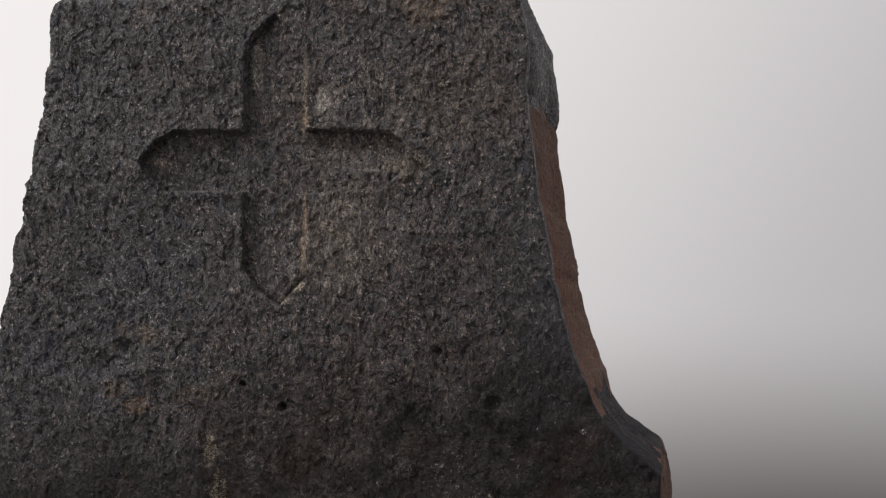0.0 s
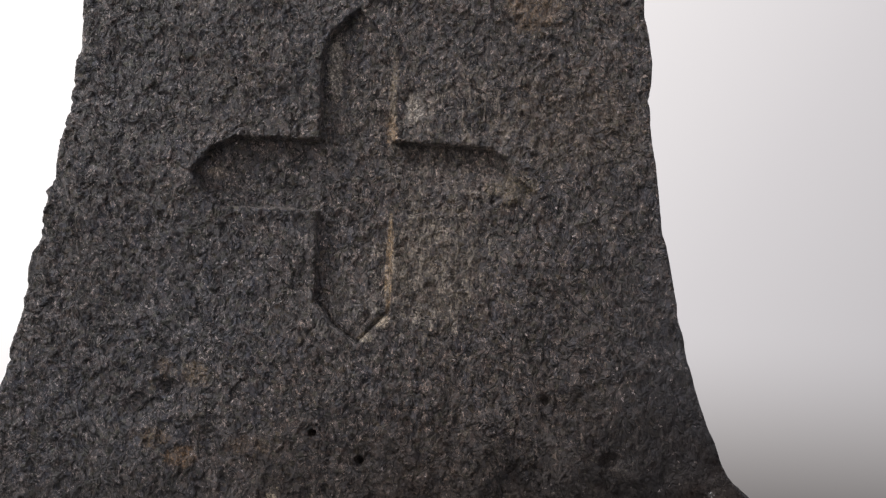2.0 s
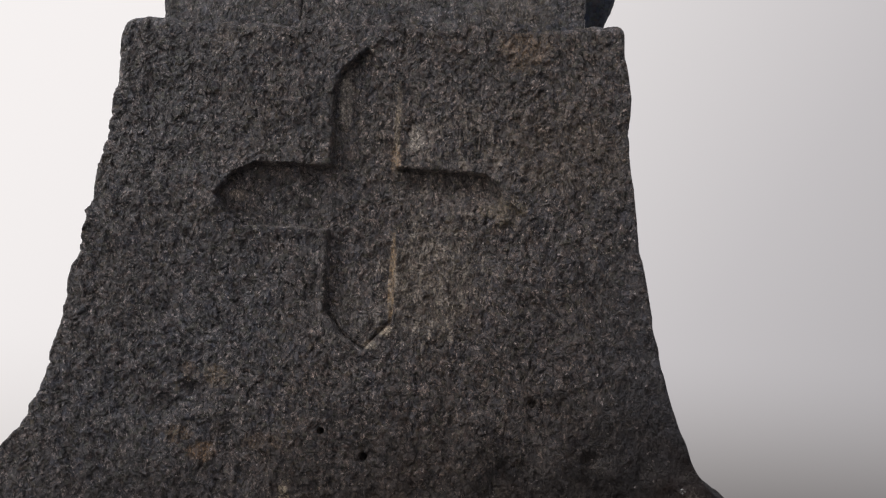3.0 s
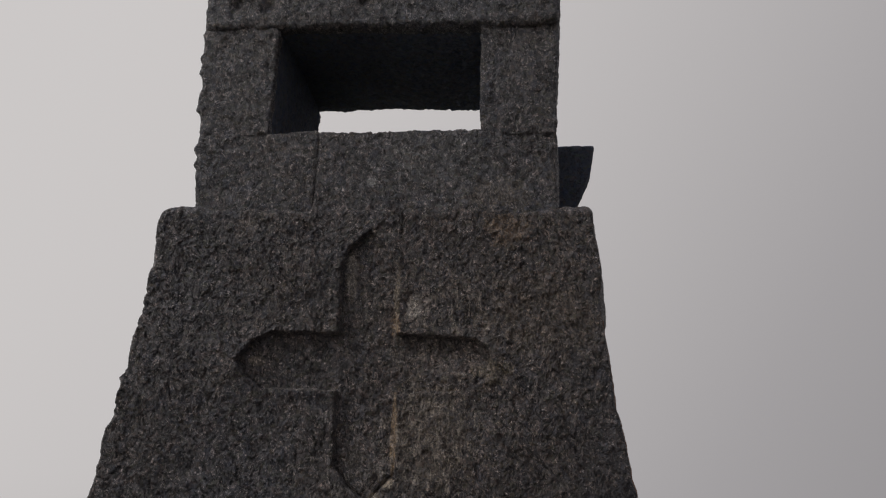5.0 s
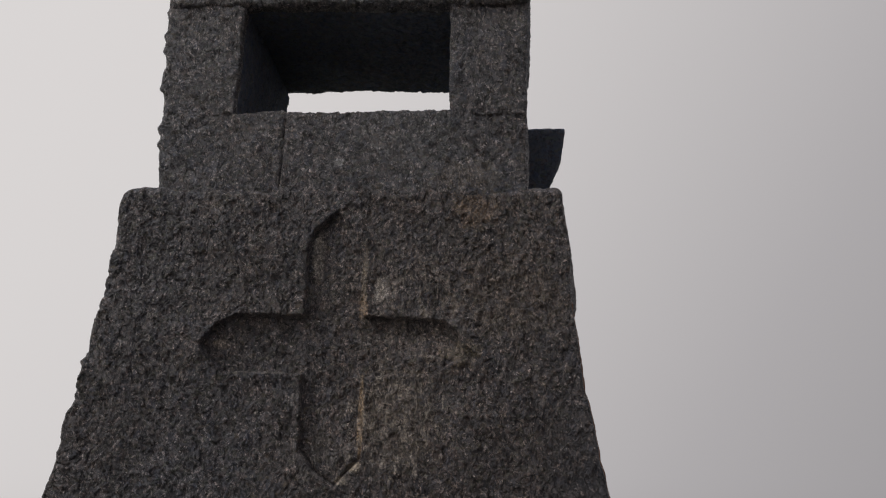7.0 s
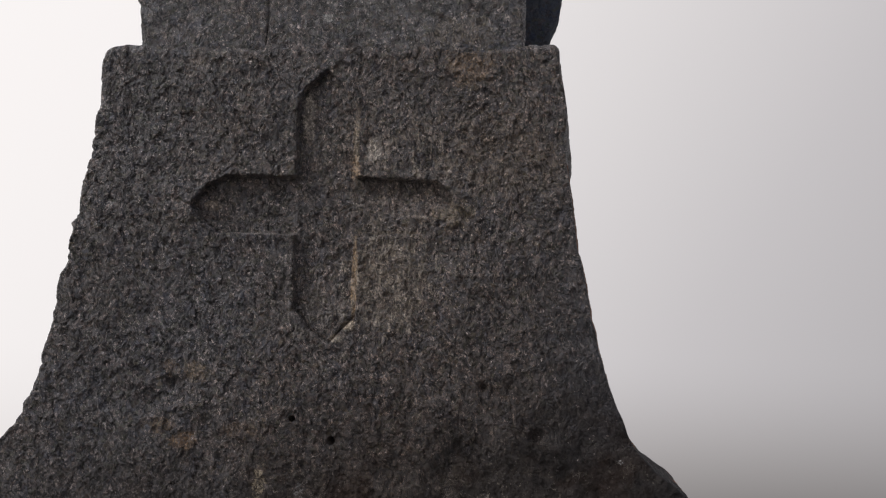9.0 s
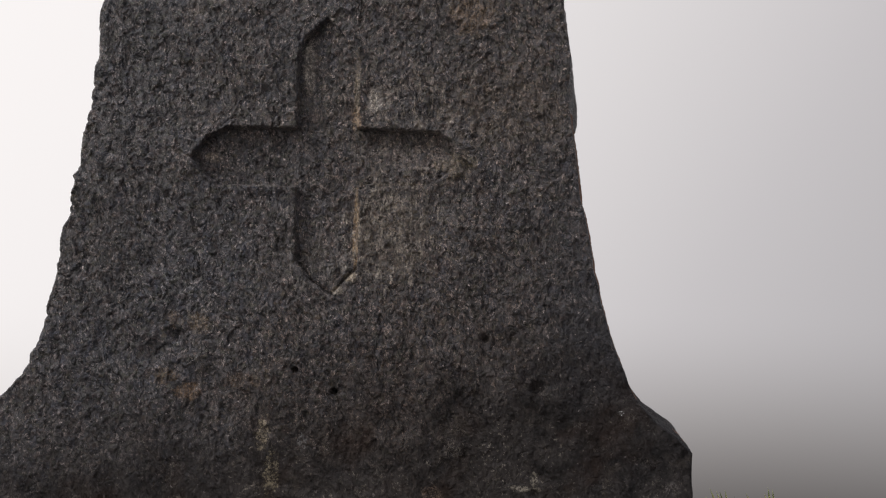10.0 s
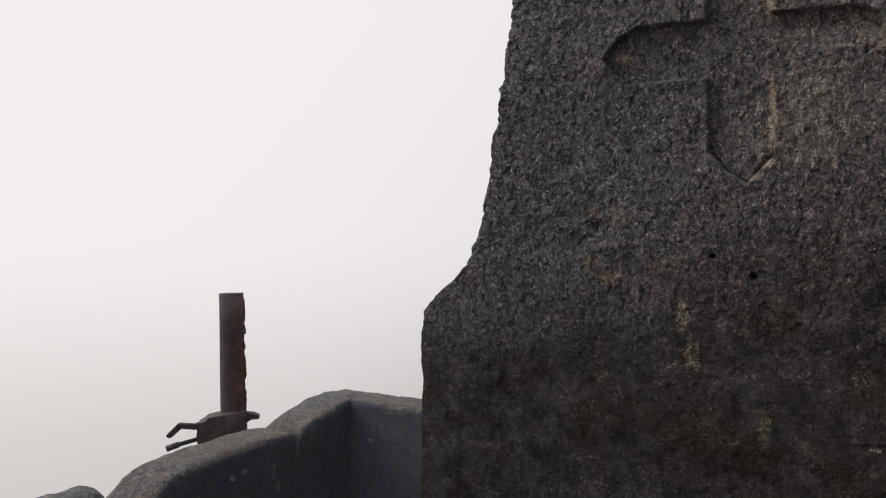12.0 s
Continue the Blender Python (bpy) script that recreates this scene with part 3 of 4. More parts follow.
def inside_depth(x, z, poly):
    """Distance to the outline, positive inside it."""
    d = np.full(x.shape, 1e9)
    odd = np.zeros(x.shape, bool)
    for (ax, az), (bx, bz) in zip(poly, poly[1:] + poly[:1]):
        ex, ez = bx - ax, bz - az
        s = np.clip(((x - ax) * ex + (z - az) * ez) / (ex * ex + ez * ez), 0, 1)
        d = np.minimum(d, np.hypot(x - ax - s * ex, z - az - s * ez))
        if abs(ez) > 1e-9:
            odd ^= ((az > z) != (bz > z)) & (x < ax + (z - az) * ex / ez)
    return np.where(odd, d, -d)


def slab():
    z = np.concatenate([np.linspace(0, 0.84, 9)[:-1], np.arange(0.84, TOP - 0.012, 0.0015), TOP - 0.012 * (1 - np.sin(np.linspace(0, math.pi / 2, 6)))])
    rows = len(z)
    zz = z[:, None]
    lz, rz = (np.interp(z, *np.array(edge).T) for edge in (LEFT, RIGHT))
    zp = np.stack([np.zeros(rows), np.zeros(rows), z], 1)
    lz = lz - 0.0035 * np.abs(vnoise(zp, 0.017, 21)) * np.clip((z - 1.02) / 0.2, 0.4, 1) - 0.003 * vnoise(zp, 0.045, 22) * np.clip((z - 1.02) / 0.25, 0.25, 1) - 0.003 * np.maximum(0, vnoise(zp, 0.012, 23) - 0.2) * (z > 1.15)
    rz = rz + 0.0012 * vnoise(zp, 0.02, 31) + 0.0012 * vnoise(zp, 0.06, 32)
    top_in = np.interp(z, [TOP - 0.012, TOP], [0, 1]) ** 2 * 0.010
    lz, rz = lz + top_in, rz - top_in
    nf, ns = 680, 40
    u = np.linspace(0, 1, nf)
    fx = lz[:, None] + (rz - lz)[:, None] * u
    rad = 0.007 + 0.004 * vnoise(zp, 0.03, 24)[:, None]
    gap = np.minimum(fx - lz[:, None], rz[:, None] - fx)
    near_right = rz[:, None] - fx < 0.02
    rad = np.where(near_right, 0.0035, rad)
    k = np.clip(gap / rad, 0, 1)
    fy = rad * (1 - np.sqrt(np.clip(1 - (1 - k) ** 2, 0, 1))) + top_in[:, None]
    p = np.stack([fx, 0 * fx, zz + 0 * fx], 2).reshape(-1, 3)
    rough = np.interp(p[:, 2], [1.02, 1.22], [0.45, 1.0]) * np.interp(p[:, 0], [0.25, 0.45], [1.0, 0.55])
    h = 0.0029 * rough * chiselled(p) + 0.0030 * vnoise(p, 0.11, 4) + 0.0012 * vnoise(p, 0.035, 6)
    # the sunken cross, deepest at its upper left
    x, zc = p[:, 0] + 0.0015 * vnoise(p, 0.016, 8), p[:, 2] + 0.0015 * vnoise(p, 0.016, 9)
    d = inside_depth(x, zc, CROSS)
    deep = np.clip(0.009 - 0.06 * p[:, 0], 0.003, 0.0125)
    deep = deep + 0.007 * np.clip((p[:, 0] - 0.05) / 0.03, 0, 1) * np.clip((p[:, 2] - 1.53) / 0.04, 0, 1)
    # the floor of the upper arm rises to the face on one side
    rise = np.clip((p[:, 2] - 1.62) / 0.10, 0, 1) * (p[:, 0] < 0.056)
    deep = deep * (1 - rise * (1 - np.clip((0.045 - p[:, 0]) / 0.05, 0.1, 1)))
    h -= deep * np.clip((d + 0.0008) / 0.0026, 0, 1)
    h += 0.0015 * np.exp(-((d + 0.004) / 0.006) ** 2)
    h -= 0.005 * np.exp(-((d - 0.001) / 0.0028) ** 2) * np.clip((1.42 - p[:, 2]) / 0.03, 0, 1)
    # a tight bed joint near the foot, open on one side only
    joint = 0.998 + 0.045 * (p[:, 0] - 0.25) + 0.0012 * vnoise(p * (1, 0, 0), 0.03, 71)
    h -= 0.0014 * np.exp(-((p[:, 2] - joint) / 0.0016) ** 2) * np.clip((p[:, 0] - 0.06) / 0.15, 0, 1) * np.clip(0.7 + 0.9 * vnoise(p * (1, 0, 0), 0.05, 73), 0, 1)
    h += 0.0012 * np.clip((p[:, 2] - joint) / 0.004, -0.5, 0.5) * np.clip((p[:, 0] - 0.06) / 0.15, 0, 1)
    # two drilled holes, a chipped star and pits
    for cx, cz, r, dep in ((-0.025, 1.25, 0.0032, 0.025), (0.033, 1.221, 0.0040, 0.02), (0.317, 1.094, 0.005, 0.006), (0.245, 1.30, 0.006, 0.008), (0.318, 1.235, 0.009, 0.008), (-0.235, 1.27, 0.016, 0.006), (-0.205, 1.295, 0.010, 0.007), (0.455, 1.062, 0.006, 0.006)):
        q = np.hypot(p[:, 0] - cx, p[:, 2] - cz) * (1 + 0.25 * vnoise(p, 0.01, 15))
        h -= dep * np.clip(1.5 - q / r, 0, 1)
    fy = fy - h.reshape(rows, nf)
    chip = 0.005 * vnoise(p * (1, 0, 0), 0.05, 51) + 0.0025 * vnoise(p * (1, 0, 0), 0.014, 52) + 0.003 + 0.006 * np.clip((-0.22 - p[:, 0]) / 0.06, 0, 1)
    fz = zz + chip.reshape(rows, nf) * np.clip((zz - 1.765) / 0.025, 0, 1)
    front = np.stack([fx, fy, fz], 2)
    # flanks: the right one splays a little outward to the back
    v = np.linspace(0, 1, ns + 1)[1:]
    sides = []
    for edge, sgn, splay in ((lz, -1, 0.0), (rz, 1, 0.026)):
        y0 = fy[:, 0 if sgn < 0 else -1][:, None]
        sy = y0 + (DEEP - y0) * v
        sx = edge[:, None] + sgn * (splay * (1 - 0.35 * np.exp(-((zz - 1.19) / 0.045) ** 2)) + 0.012 * np.clip((1.175 - zz) / 0.05, 0, 1) * (sgn > 0)) * v
        q = np.stack([sx, sy, zz + 0 * sx], 2).reshape(-1, 3)
        sh = 0.0016 * chiselled(q) + 0.002 * vnoise(q, 0.08, 33)
        if sgn > 0:
            groove = np.exp(-((q[:, 1] - 0.05) / 0.02) ** 2) + np.exp(-((q[:, 1] - 0.24) / 0.02) ** 2)
            sh -= 0.008 * groove * np.clip((q[:, 2] - 1.62) / 0.02, 0, 1) * np.clip((1.745 - q[:, 2]) / 0.02, 0, 1)
        sx = sx + sgn * sh.reshape(sx.shape) * np.clip(v * 8, 0, 1)
        sides.append(np.stack([sx, sy, zz + 0 * sx], 2))
    grid = np.concatenate([sides[0][:, ::-1], front, sides[1]], 1)
    cols = grid.shape[1]
    i = (np.arange(rows - 1)[:, None] * cols + np.arange(cols - 1)[None, :])
    q = np.stack([i, i + 1, i + cols + 1, i + cols], 2).reshape(-1, 4)
    flank = np.arange(cols - 1)[None, :] >= ns + nf + 1
    ragged = z[:-1, None] + 0.035 * vnoise(grid[:-1, :-1].reshape(-1, 3), 0.035, 61).reshape(rows - 1, cols - 1)
    slots = np.where(flank & ((ragged > 1.235) & (ragged < 1.65) | (ragged < 1.14)), 1, 0).ravel()
    faces = [tuple(f) for f in q.tolist()]
    slots = slots.tolist()
    for r in range(rows - 1):
        faces.append((r * cols + cols - 1, r * cols, (r + 1) * cols, (r + 1) * cols + cols - 1))
        slots.append(0)
    last = (rows - 1) * cols
    faces.append(tuple(range(last, last + cols)))
    slots.append(0)
    return mesh_of("slab", grid.reshape(-1, 3), faces, [slab_stone, side_stone], slots=slots)


monument = empty("stone_monument", "dark granite bell-shaped slab with carved cross and open box", "monument")
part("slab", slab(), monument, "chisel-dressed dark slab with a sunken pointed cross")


def block(name, lo, hi, parent, mat=None, step=0.0034, r=0.009, relief=0.0032, shape=None, seed=0.0, label="", veiled=None):
    v, f = rough_block(lo, hi, step, r, relief, shape, seed)
    me = mesh_of(name, v, f, [mat or box_stone, veiled_stone])
    if veiled is not None:
        # faces that look into the niche get the stone with bluish haze in its colour
        axis, sign = veiled
        me.polygons.foreach_set("material_index", [int(q.normal[axis] * sign > 0.55 and q.center.y > 0.02) for q in me.polygons])
    return part(name, me, parent, label)


def widen(p):
    """The left side of the upper box leans out a little towards its top."""
    p = p.copy()
    k = np.clip((p[:, 2] - 1.8) / 0.33, 0, 1)
    knobs = np.maximum(0, vnoise(p * (0, 0, 1), 0.014, 41)) * 0.008
    p[:, 0] += np.where(p[:, 0] < -0.2, -0.018 * k, 0.0) - np.where(p[:, 0] < -0.27, knobs, 0.0)
    return p


def cap_shape(p):
    """The long front edge of the cap stone is cut back at a slant."""
    p = p.copy()
    over = np.clip((p[:, 2] - 2.205) / 0.105, 0, 1)
    p[:, 1] += over * 0.11 * np.clip(1 - p[:, 1] / 0.36, 0, 1)
    p[:, 0] += 0.010 * over * np.sign(-p[:, 0]) * np.clip(np.abs(p[:, 0]) / 0.29, 0, 1)
    p[:, 2] -= 0.008 * np.clip((p[:, 0] + 0.3) / 0.6, 0, 1)
    for cx, cz, r in ((-0.252, 2.168, 0.012), (-0.197, 2.162, 0.015), (-0.030, 2.166, 0.010)):
        q = np.hypot(p[:, 0] - cx, p[:, 2] - cz) / r
        p[:, 1] += np.where(p[:, 1] < 0.05, 0.008 * np.clip(1.3 - q, 0, 1), 0)
    return p


BACK = 0.315
block("sill_stone", (-0.289, 0.006, 1.78), (-0.0905, BACK, 1.931), monument, shape=widen, seed=1.0, r=0.005)
block("sill_stone", (-0.090, 0.004, 1.78), (0.294, BACK, 1.930), monument, seed=2.0, r=0.005)


def left_jamb(p):
    p = widen(p)
    p[:, 0] -= np.where(p[:, 0] > -0.2, 0.012 * np.clip(p[:, 1] / BACK, 0, 1), 0.0)
    return p


block("jamb_stone", (-0.291, 0.004, 1.924), (-0.174, BACK, 2.126), monument, shape=left_jamb, seed=3.0, r=0.005, veiled=(0, 1))
block("jamb_stone", (0.171, 0.004, 1.918), (0.294, BACK, 2.118), monument, seed=4.0, r=0.005, veiled=(0, -1))
block("cap_stone", (-0.309, -0.003, 2.119), (0.297, BACK + 0.01, 2.31), monument, shape=cap_shape, seed=5.0, r=0.012, veiled=(2, -1), label="weathered cap stone with a slanting front edge")


def nub_shape(p):
    p = p.copy()
    k = np.clip((1.995 - p[:, 2]) / 0.20, 0, 1)
    p[:, 0] -= np.interp(p[:, 2], [1.79, 1.88, 1.95, 2.0], [0.060, 0.040, 0.008, 0.0]) * np.clip((p[:, 0] - 0.29) / 0.07, 0, 1)
    p[:, 1] += np.where(p[:, 1] < 0.275, 0.055 * k, 0.0)
    return p


block("bracket_stone", (0.285, 0.24, 1.79), (0.366, 0.31, 2.000), monument, mat=veiled_stone, step=0.006, r=0.006, relief=0.0015, shape=nub_shape, seed=6.0, label="tapering stone jutting from the back")


# ---- the low parapet that turns the corner on both sides ----
def stone_wall(name, lo, hi, label, step=0.008, shape=None, seed=0.0, r=0.016, top=None):
    v, f = rough_block(lo, hi, step, r, 0.0015, shape, seed)
    me = mesh_of(name, v, f, [top or wall_stone, top or lit_coping])
    # upward faces take the paler top, light included in its colour
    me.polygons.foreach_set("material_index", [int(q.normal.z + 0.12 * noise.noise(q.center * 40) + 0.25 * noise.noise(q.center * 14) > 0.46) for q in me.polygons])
    return tagged(new(name, me), label, "parapet wall", "parapet walls", "structure")


stone_wall("wall_north_west", (-0.765, 0.008, 0.0), (-0.515, 0.095, 0.970), "dark damp low stone parapet beside the slab", seed=7.0, r=0.009)


def sloped_end(p):
    p = p.copy()
    p[:, 2] -= (np.interp(-p[:, 1], [0.140, 0.165, 0.21, 0.30, 0.40, 0.44, 0.48], [0.008, 0.004, 0.002, 0.002, 0.008, 0.020, 0.050])) * np.clip(p[:, 2] / 0.95, 0, 1)
    return p


def sloped_join(p):
    p = p.copy()
    p[:, 2] -= np.interp(-p[:, 1], [-0.03, 0.02, 0.09, 0.12, 0.142, 0.156], [0.0, 0.004, 0.018, 0.026, 0.042, 0.075]) * np.clip(p[:, 2] / 0.95, 0, 1)
    return p


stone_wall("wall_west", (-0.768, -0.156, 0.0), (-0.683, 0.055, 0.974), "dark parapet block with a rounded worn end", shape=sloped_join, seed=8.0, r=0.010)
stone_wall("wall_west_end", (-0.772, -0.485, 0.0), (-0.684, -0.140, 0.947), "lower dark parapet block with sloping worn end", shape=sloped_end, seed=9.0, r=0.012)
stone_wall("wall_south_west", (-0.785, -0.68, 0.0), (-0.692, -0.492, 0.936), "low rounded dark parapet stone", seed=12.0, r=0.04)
stone_wall("wall_north_east", (0.522, 0.007, 0.0), (0.752, 0.10, 1.006), "dark mossy low stone parapet beside the slab", seed=10.0, r=0.014, top=mossy_coping)
stone_wall("wall_east", (0.662, -0.50, 0.0), (0.755, 0.05, 0.998), "dark mossy parapet block with a rounded top", seed=11.0, r=0.018, top=mossy_coping)

# ---- rusty iron post with its clamp, outside the parapet ----
post = empty("iron_post", "rusty iron pipe post with an iron clamp", "post", (-1.335, 0.34, 0))
PX, PY = -1.299, 0.345


def bar(name, path, radius, mat, label="", sides=16, wobble=0.0):
    v, f = tube(path, radius, sides)
    if wobble:
        v = [p + Vector((noise.noise(p * 60), noise.noise(p * 60 + Vector((9, 0, 0))), 0)) * wobble for p in v]
    return part(name, mesh_of(name, v, f, [mat]), post, label)


bar("pipe", [(PX + 0.03 * (1 - k / 24) - 0.012, PY, -0.6 + 1.728 * k / 24) for k in range(25)], 0.0312, pipe_iron, "rusted brown pipe", 28, 0.0025)
ACROSS, DEPTH = Vector((0.72, 0.69, 0)), Vector((-0.69, 0.72, 0))


def plate(name, outline, thick, mat, label="", shift=0.0, bevel=0.004):
    """A cast or forged piece of the clamp: an outline (across, height) given thickness, with worn edges."""
    bm = bmesh.new()
    at = Vector((PX - 0.007, PY, 0)) + DEPTH * shift
    ring = [bm.verts.new(at + ACROSS * u + Vector((0, 0, z)) - DEPTH * thick / 2) for u, z in outline]
    face = bm.faces.new(ring)
    out = bmesh.ops.extrude_face_region(bm, geom=[face])["geom"]
    bmesh.ops.translate(bm, verts=[g for g in out if isinstance(g, bmesh.types.BMVert)], vec=DEPTH * thick)
    bmesh.ops.recalc_face_normals(bm, faces=bm.faces)
    bmesh.ops.bevel(bm, geom=bm.edges[:], offset=bevel, segments=2, affect="EDGES", profile=0.6)
    for v in bm.verts:
        v.co += Vector((noise.noise(v.co * 70), noise.noise(v.co * 70 + Vector((5, 0, 0))), noise.noise(v.co * 70 + Vector((0, 7, 0))))) * 0.0028
    me = bpy.data.meshes.new(name)
    bm.to_mesh(me)
    bm.free()
    me.materials.append(mat)
    return part(name, me, post, label)


bar("weld_collar", [(PX - 0.004, PY, 0.70), (PX - 0.006, PY, 0.812), (PX - 0.007, PY, 0.822)], [0.037, 0.036, 0.032], rust, "", 24, 0.002)
plate("clamp_body", [(-0.069, 0.804), (-0.060, 0.811), (-0.034, 0.815), (0.034, 0.813), (0.036, 0.772), (0.02, 0.71), (-0.05, 0.71), (-0.088, 0.745), (-0.092, 0.762), (-0.090, 0.775), (-0.083, 0.797)], 0.06, rust, "rusted cast clamp body", 0.0, 0.0025)
plate("lug", [(0.026, 0.822), (0.038, 0.817), (0.056, 0.812), (0.068, 0.808), (0.069, 0.801), (0.062, 0.798), (0.046, 0.795), (0.026, 0.784)], 0.030, rust, "pointed rusty lug")
plate("ear", [(-0.090, 0.800), (-0.070, 0.800), (-0.066, 0.782), (-0.088, 0.782)], 0.020, rust, "", -0.02, 0.003)
plate("arm", [(-0.164, 0.766), (-0.164, 0.772), (-0.134, 0.800), (-0.129, 0.801), (-0.085, 0.796), (-0.085, 0.781), (-0.127, 0.785), (-0.152, 0.764), (-0.158, 0.763)], 0.012, grey_iron, "bent flat iron arm", -0.02, 0.002)
rod_at = [Vector((PX - 0.007, PY, z)) + ACROSS * u - DEPTH * 0.02 for u, z in ((-0.085, 0.757), (-0.132, 0.746), (-0.134, 0.7455), (-0.164, 0.736))]
bar("rod", rod_at, [0.0055, 0.0055, 0.0078, 0.0080], grey_iron, "iron rod with a thicker end")
flake_rng = random.Random(4)
for k in range(22):
    z = flake_rng.uniform(0.82, 1.11)
    x = PX + 0.0196 - 0.0174 * (z + 0.6) / 1.0 + 0.0022 + 0.81 * 0.0278
    y = PY + 0.59 * 0.0278 + flake_rng.uniform(-0.004, 0.004)
    tall, thick = flake_rng.uniform(0.012, 0.034), flake_rng.uniform(0.002, 0.0042)
    bar("rust_flake", [(x, y, z - tall), (x + flake_rng.uniform(0.0005, 0.003), y, z - 0.3 * tall), (x + flake_rng.uniform(0.0, 0.002), y, z + 0.5 * tall), (x - 0.001, y, z + tall)], [0.002, thick, thick * 0.8, 0.002], pipe_iron, "", 6, 0.002)


# ---- plants beyond the parapet ----
def fan(base, hub, tip, sweep, fingers, rng):
    """A fan leaf: a stalk from base to hub, then pleated fingers from the direction of the tip round through the sweep (radians)."""
    base, hub, tip = Vector(base), Vector(hub), Vector(tip)
    verts, faces = tube([base, base.lerp(hub, 0.5) + Vector((0.004, 0, 0)), hub], [0.005, 0.004, 0.003], 6)
    verts, faces = list(verts), list(faces)
    reach = (tip - hub).length
    first = math.atan2(tip.z - hub.z, tip.x - hub.x)
    lean = (tip.y - hub.y) / reach
    for k in range(fingers):
        s = k / (fingers - 1)
        w = first + sweep * s
        length = reach * (1.0 - 0.22 * s) * rng.uniform(0.90, 1.04)
        half = 0.66 * abs(sweep) / (fingers - 1)
        o = len(verts)
        sag = rng.uniform(0.02, 0.14) + 0.22 * s * s
        for j in range(7):
            r = j / 6
            # joined to about half, then tapering to a point
            open_w = half * (1.0 if r < 0.5 else ((1.0 - r) / 0.5) ** 0.8)
            for side, pleat in ((-1, 0.0), (0, 0.10), (1, 0.0)):
                a = w + side * open_w
                q = hub + Vector((math.cos(a), lean, math.sin(a))) * length * r
                verts.append(q + Vector((0, -pleat * reach * min(r, 1 - r) * 0.9, -sag * length * r * r)))
        for j in range(6):
            a = o + 3 * j
            faces += [(a, a + 1, a + 4, a + 3), (a + 1, a + 2, a + 5, a + 4)]
    return verts, faces


def palm(at, leaves, seed, crown=0.92):
    rng = random.Random(seed)
    plant = empty("palm_plant", "young green fan palm with pleated leaves beyond the parapet", "palm", at, "palms beyond the parapet")
    v, f = tube([(at[0] + 0.02, at[1] + 0.02, -0.35), (at[0], at[1], at[2] + 0.05), (at[0] + 0.01, at[1], at[2] + 0.16)], [0.05, 0.045, 0.03], 10)
    part("trunk", mesh_of("trunk", v, f, [straw]), plant)
    # lower and older leaves round the crown
    for k in range(10):
        hub = Vector((at[0] + rng.uniform(-0.10, 0.10), at[1] + rng.uniform(-0.08, 0.08), crown - rng.uniform(0.06, 0.11)))
        a = rng.uniform(0.5, 2.6)
        tip = hub + Vector((math.cos(a), rng.uniform(-0.3, 0.2), math.sin(a))) * rng.uniform(0.085, 0.125)
        leaves = leaves + [(hub, tip, rng.choice((-1, 1)) * rng.uniform(0.7, 1.3), rng.choice((palm_green, palm_green, dark_green)))]
    for hub, tip, sweep, mat in leaves:
        v, f = fan((at[0], at[1], at[2] + 0.1), hub, tip, sweep, int(abs(sweep) * 12) + 7, rng)
        part("leaf", mesh_of("leaf", v, f, [mat], smooth=False), plant)


palm((0.71, 0.52, 0.50), [
    ((0.708, 0.50, 0.890), (0.677, 0.48, 1.034), 1.15, palm_green),
    ((0.700, 0.46, 0.885), (0.600, 0.42, 0.960), 0.75, palm_green),
    ((0.724, 0.54, 0.880), (0.714, 0.53, 1.008), 0.55, dark_green),
    ((0.695, 0.56, 0.885), (0.632, 0.56, 0.995), 0.9, dark_green),
    ((0.660, 0.44, 0.870), (0.590, 0.42, 0.905), 1.0, palm_green)], 3)
palm((0.80, 0.56, 0.47), [
    ((0.787, 0.52, 0.885), (0.772, 0.50, 1.032), 1.2, palm_green),
    ((0.748, 0.50, 0.880), (0.720, 0.48, 1.000), -0.75, dark_green),
    ((0.800, 0.58, 0.880), (0.850, 0.56, 0.985), -0.9, palm_green),
    ((0.760, 0.48, 0.880), (0.705, 0.45, 0.925), 0.9, palm_green),
    ((0.830, 0.50, 0.880), (0.880, 0.46, 0.935), 1.0, dark_green)], 8)
palm((1.04, 0.75, 0.44), [
    ((0.985, 0.72, 0.865), (0.945, 0.70, 0.925), 1.1, palm_green),
    ((1.030, 0.74, 0.870), (1.025, 0.72, 0.930), -1.0, dark_green),
    ((1.070, 0.74, 0.860), (1.120, 0.72, 0.940), -1.1, palm_green)], 14)


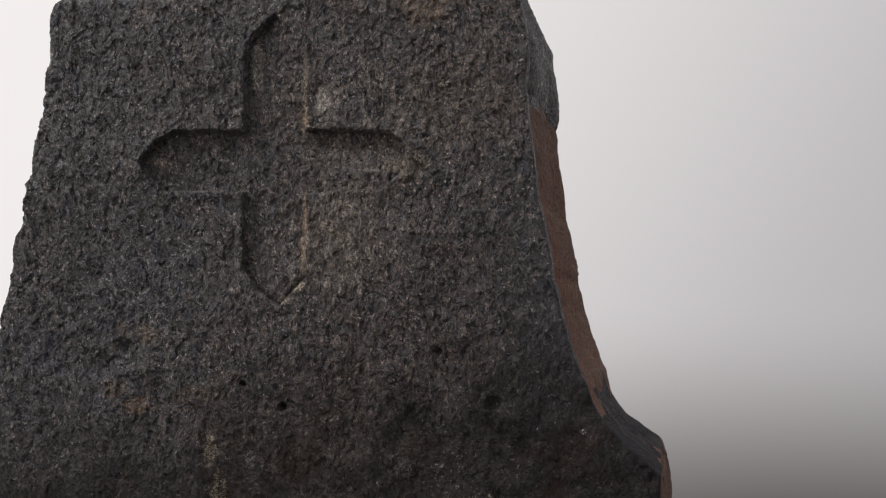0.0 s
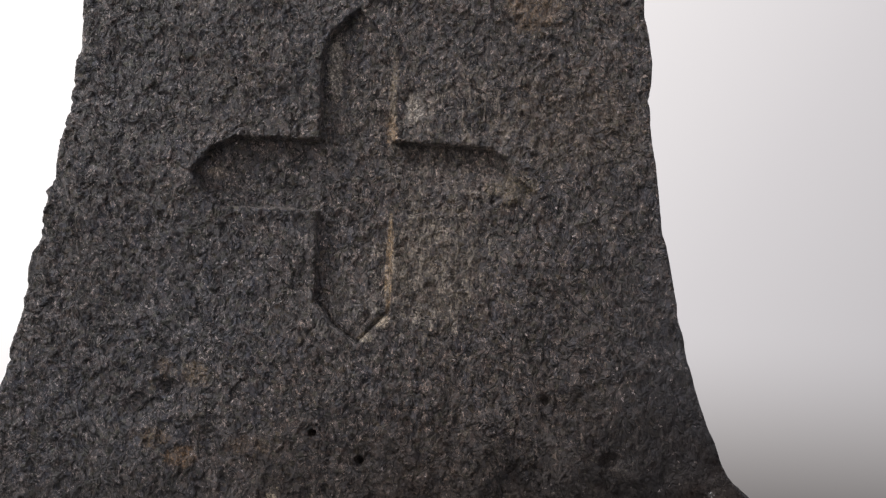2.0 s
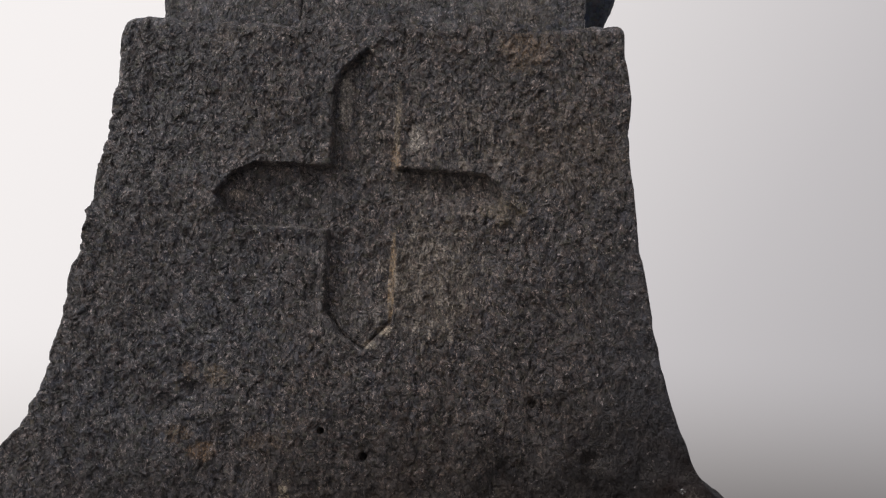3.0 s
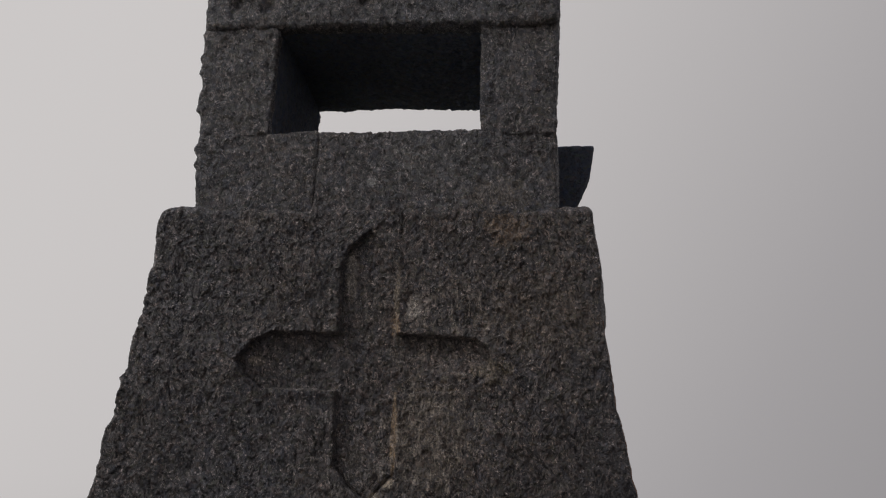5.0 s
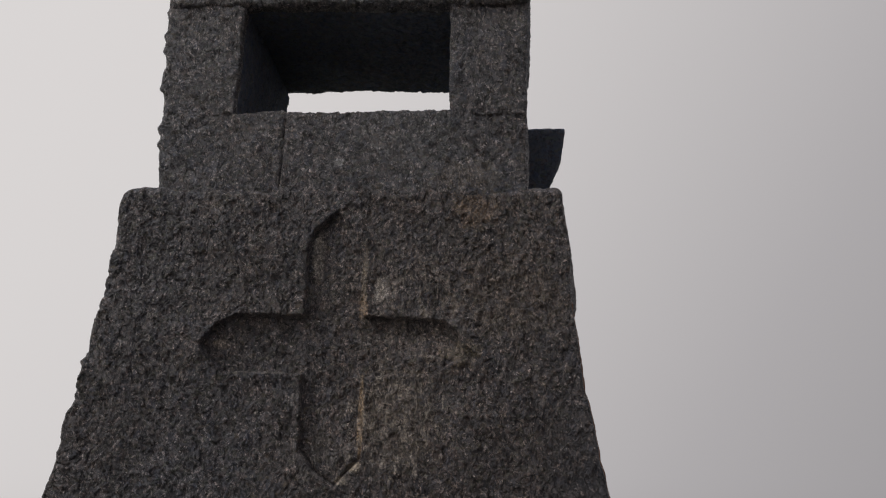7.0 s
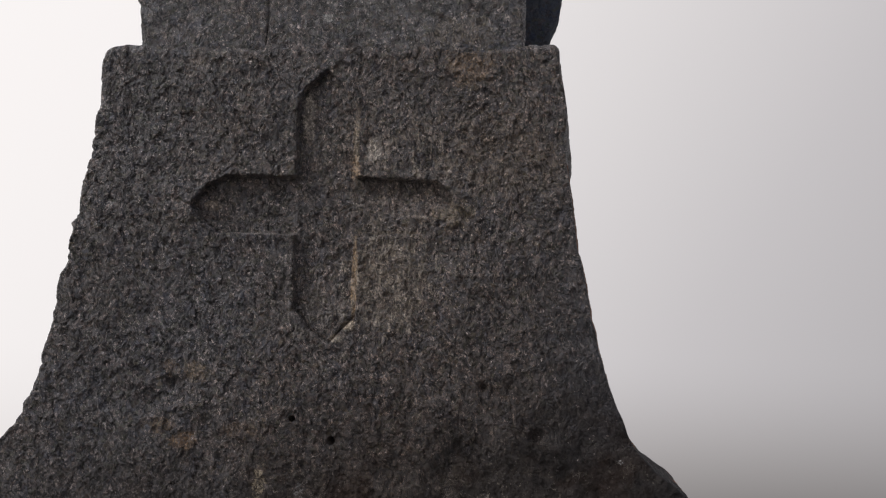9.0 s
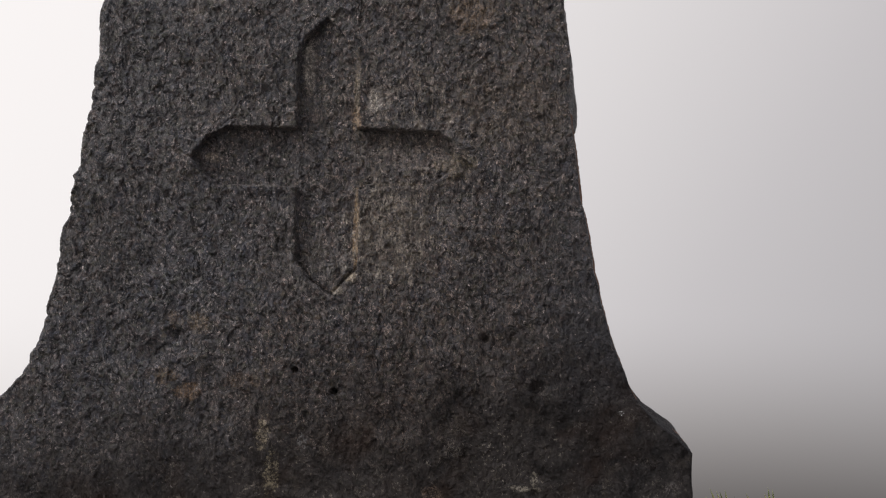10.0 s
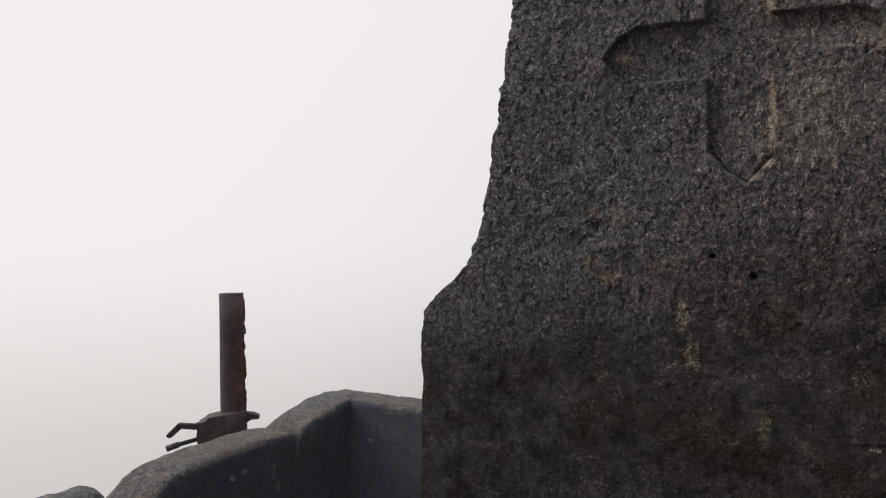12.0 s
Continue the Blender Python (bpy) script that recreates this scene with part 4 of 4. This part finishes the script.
def shrub(at, spread, n, seed, mat, label, leaf=0.035):
    rng = random.Random(seed)
    plant = empty("shrub", label, "shrub", at, "shrubs beyond the parapet")
    bv, bf, lv, lf = [], [], [], []
    for k in range(9):
        end = Vector(at) + Vector((rng.uniform(-1, 1) * spread[0], rng.uniform(-1, 1) * spread[1], spread[2] * rng.uniform(0.55, 1)))
        v, f = tube([at, Vector(at).lerp(end, 0.5) + Vector((0, 0, 0.04)), end], [0.008, 0.005, 0.002], 5)
        bf += [tuple(i + len(bv) for i in q) for q in f]
        bv += v
        for j in range(n // 9):
            p = Vector(at).lerp(end, rng.uniform(0.4, 1.0)) + Vector([rng.gauss(0, 0.012) for _ in range(3)])
            way = Vector((rng.uniform(-1, 1), rng.uniform(-1, 0.4), rng.uniform(-0.4, 0.8))).normalized()
            across = way.cross(Vector((rng.uniform(-1, 1), -1, rng.uniform(-1, 1)))).normalized()
            size = leaf * rng.uniform(0.6, 1.3)
            o = len(lv)
            fold = Vector((0, 0, -0.10 * size))
            lv += [p, p + way * size * 0.25 + across * size * 0.2, p + way * size * 0.6 + across * size * 0.24, p + way * size + fold, p + way * size * 0.6 - across * size * 0.24, p + way * size * 0.25 - across * size * 0.2, p + way * size * 0.3 + fold, p + way * size * 0.65 + fold]
            lf += [(o, o + 1, o + 6), (o + 1, o + 2, o + 7, o + 6), (o + 2, o + 3, o + 7), (o + 3, o + 4, o + 7), (o + 4, o + 5, o + 6, o + 7), (o + 5, o, o + 6)]
    part("branches", mesh_of("branches", bv, bf, [straw]), plant)
    part("foliage", mesh_of("foliage", lv, lf, [mat], smooth=False), plant)


shrub((0.62, 0.32, 0.5), (0.07, 0.06, 0.46), 300, 5, palm_green, "pale green small-leaved shrub beyond the parapet")
shrub((0.93, 0.42, 0.45), (0.13, 0.08, 0.53), 1300, 6, dark_green, "dark green broad-leaved shrub beyond the parapet", 0.027)
shrub((0.86, 0.44, 0.45), (0.11, 0.05, 0.53), 800, 9, palm_green, "light green broad-leaved shrub beyond the parapet", 0.024)


def dry_grass(at, n, seed):
    """A tuft of dry blades."""
    rng = random.Random(seed)
    v, f = [], []
    for k in range(n):
        p = Vector((at[0] + rng.gauss(0, 0.03), at[1] + rng.gauss(0, 0.03), at[2]))
        tip = p + Vector((rng.gauss(0, 0.05), rng.gauss(0, 0.05), rng.uniform(0.6, 1.0) * at[3]))
        o = len(v)
        for j in range(5):
            w = j / 4
            c = p.lerp(tip, w) + Vector((0.03 * w * w * rng.uniform(-1, 1), 0, 0))
            half = Vector((0.0028 * (1 - 0.9 * w), 0, 0))
            v += [c - half, c + half]
        f += [(o + 2 * j, o + 2 * j + 1, o + 2 * j + 3, o + 2 * j + 2) for j in range(4)]
    tagged(new("dry_grass", mesh_of("dry_grass", v, f, [straw], smooth=False)), "tuft of dry straw-coloured grass beyond the parapet", "grass", kind="stuff")


dry_grass((0.905, 0.22, 0.45, 0.55), 480, 21)
dry_grass((0.60, 0.22, 0.45, 0.50), 60, 22)
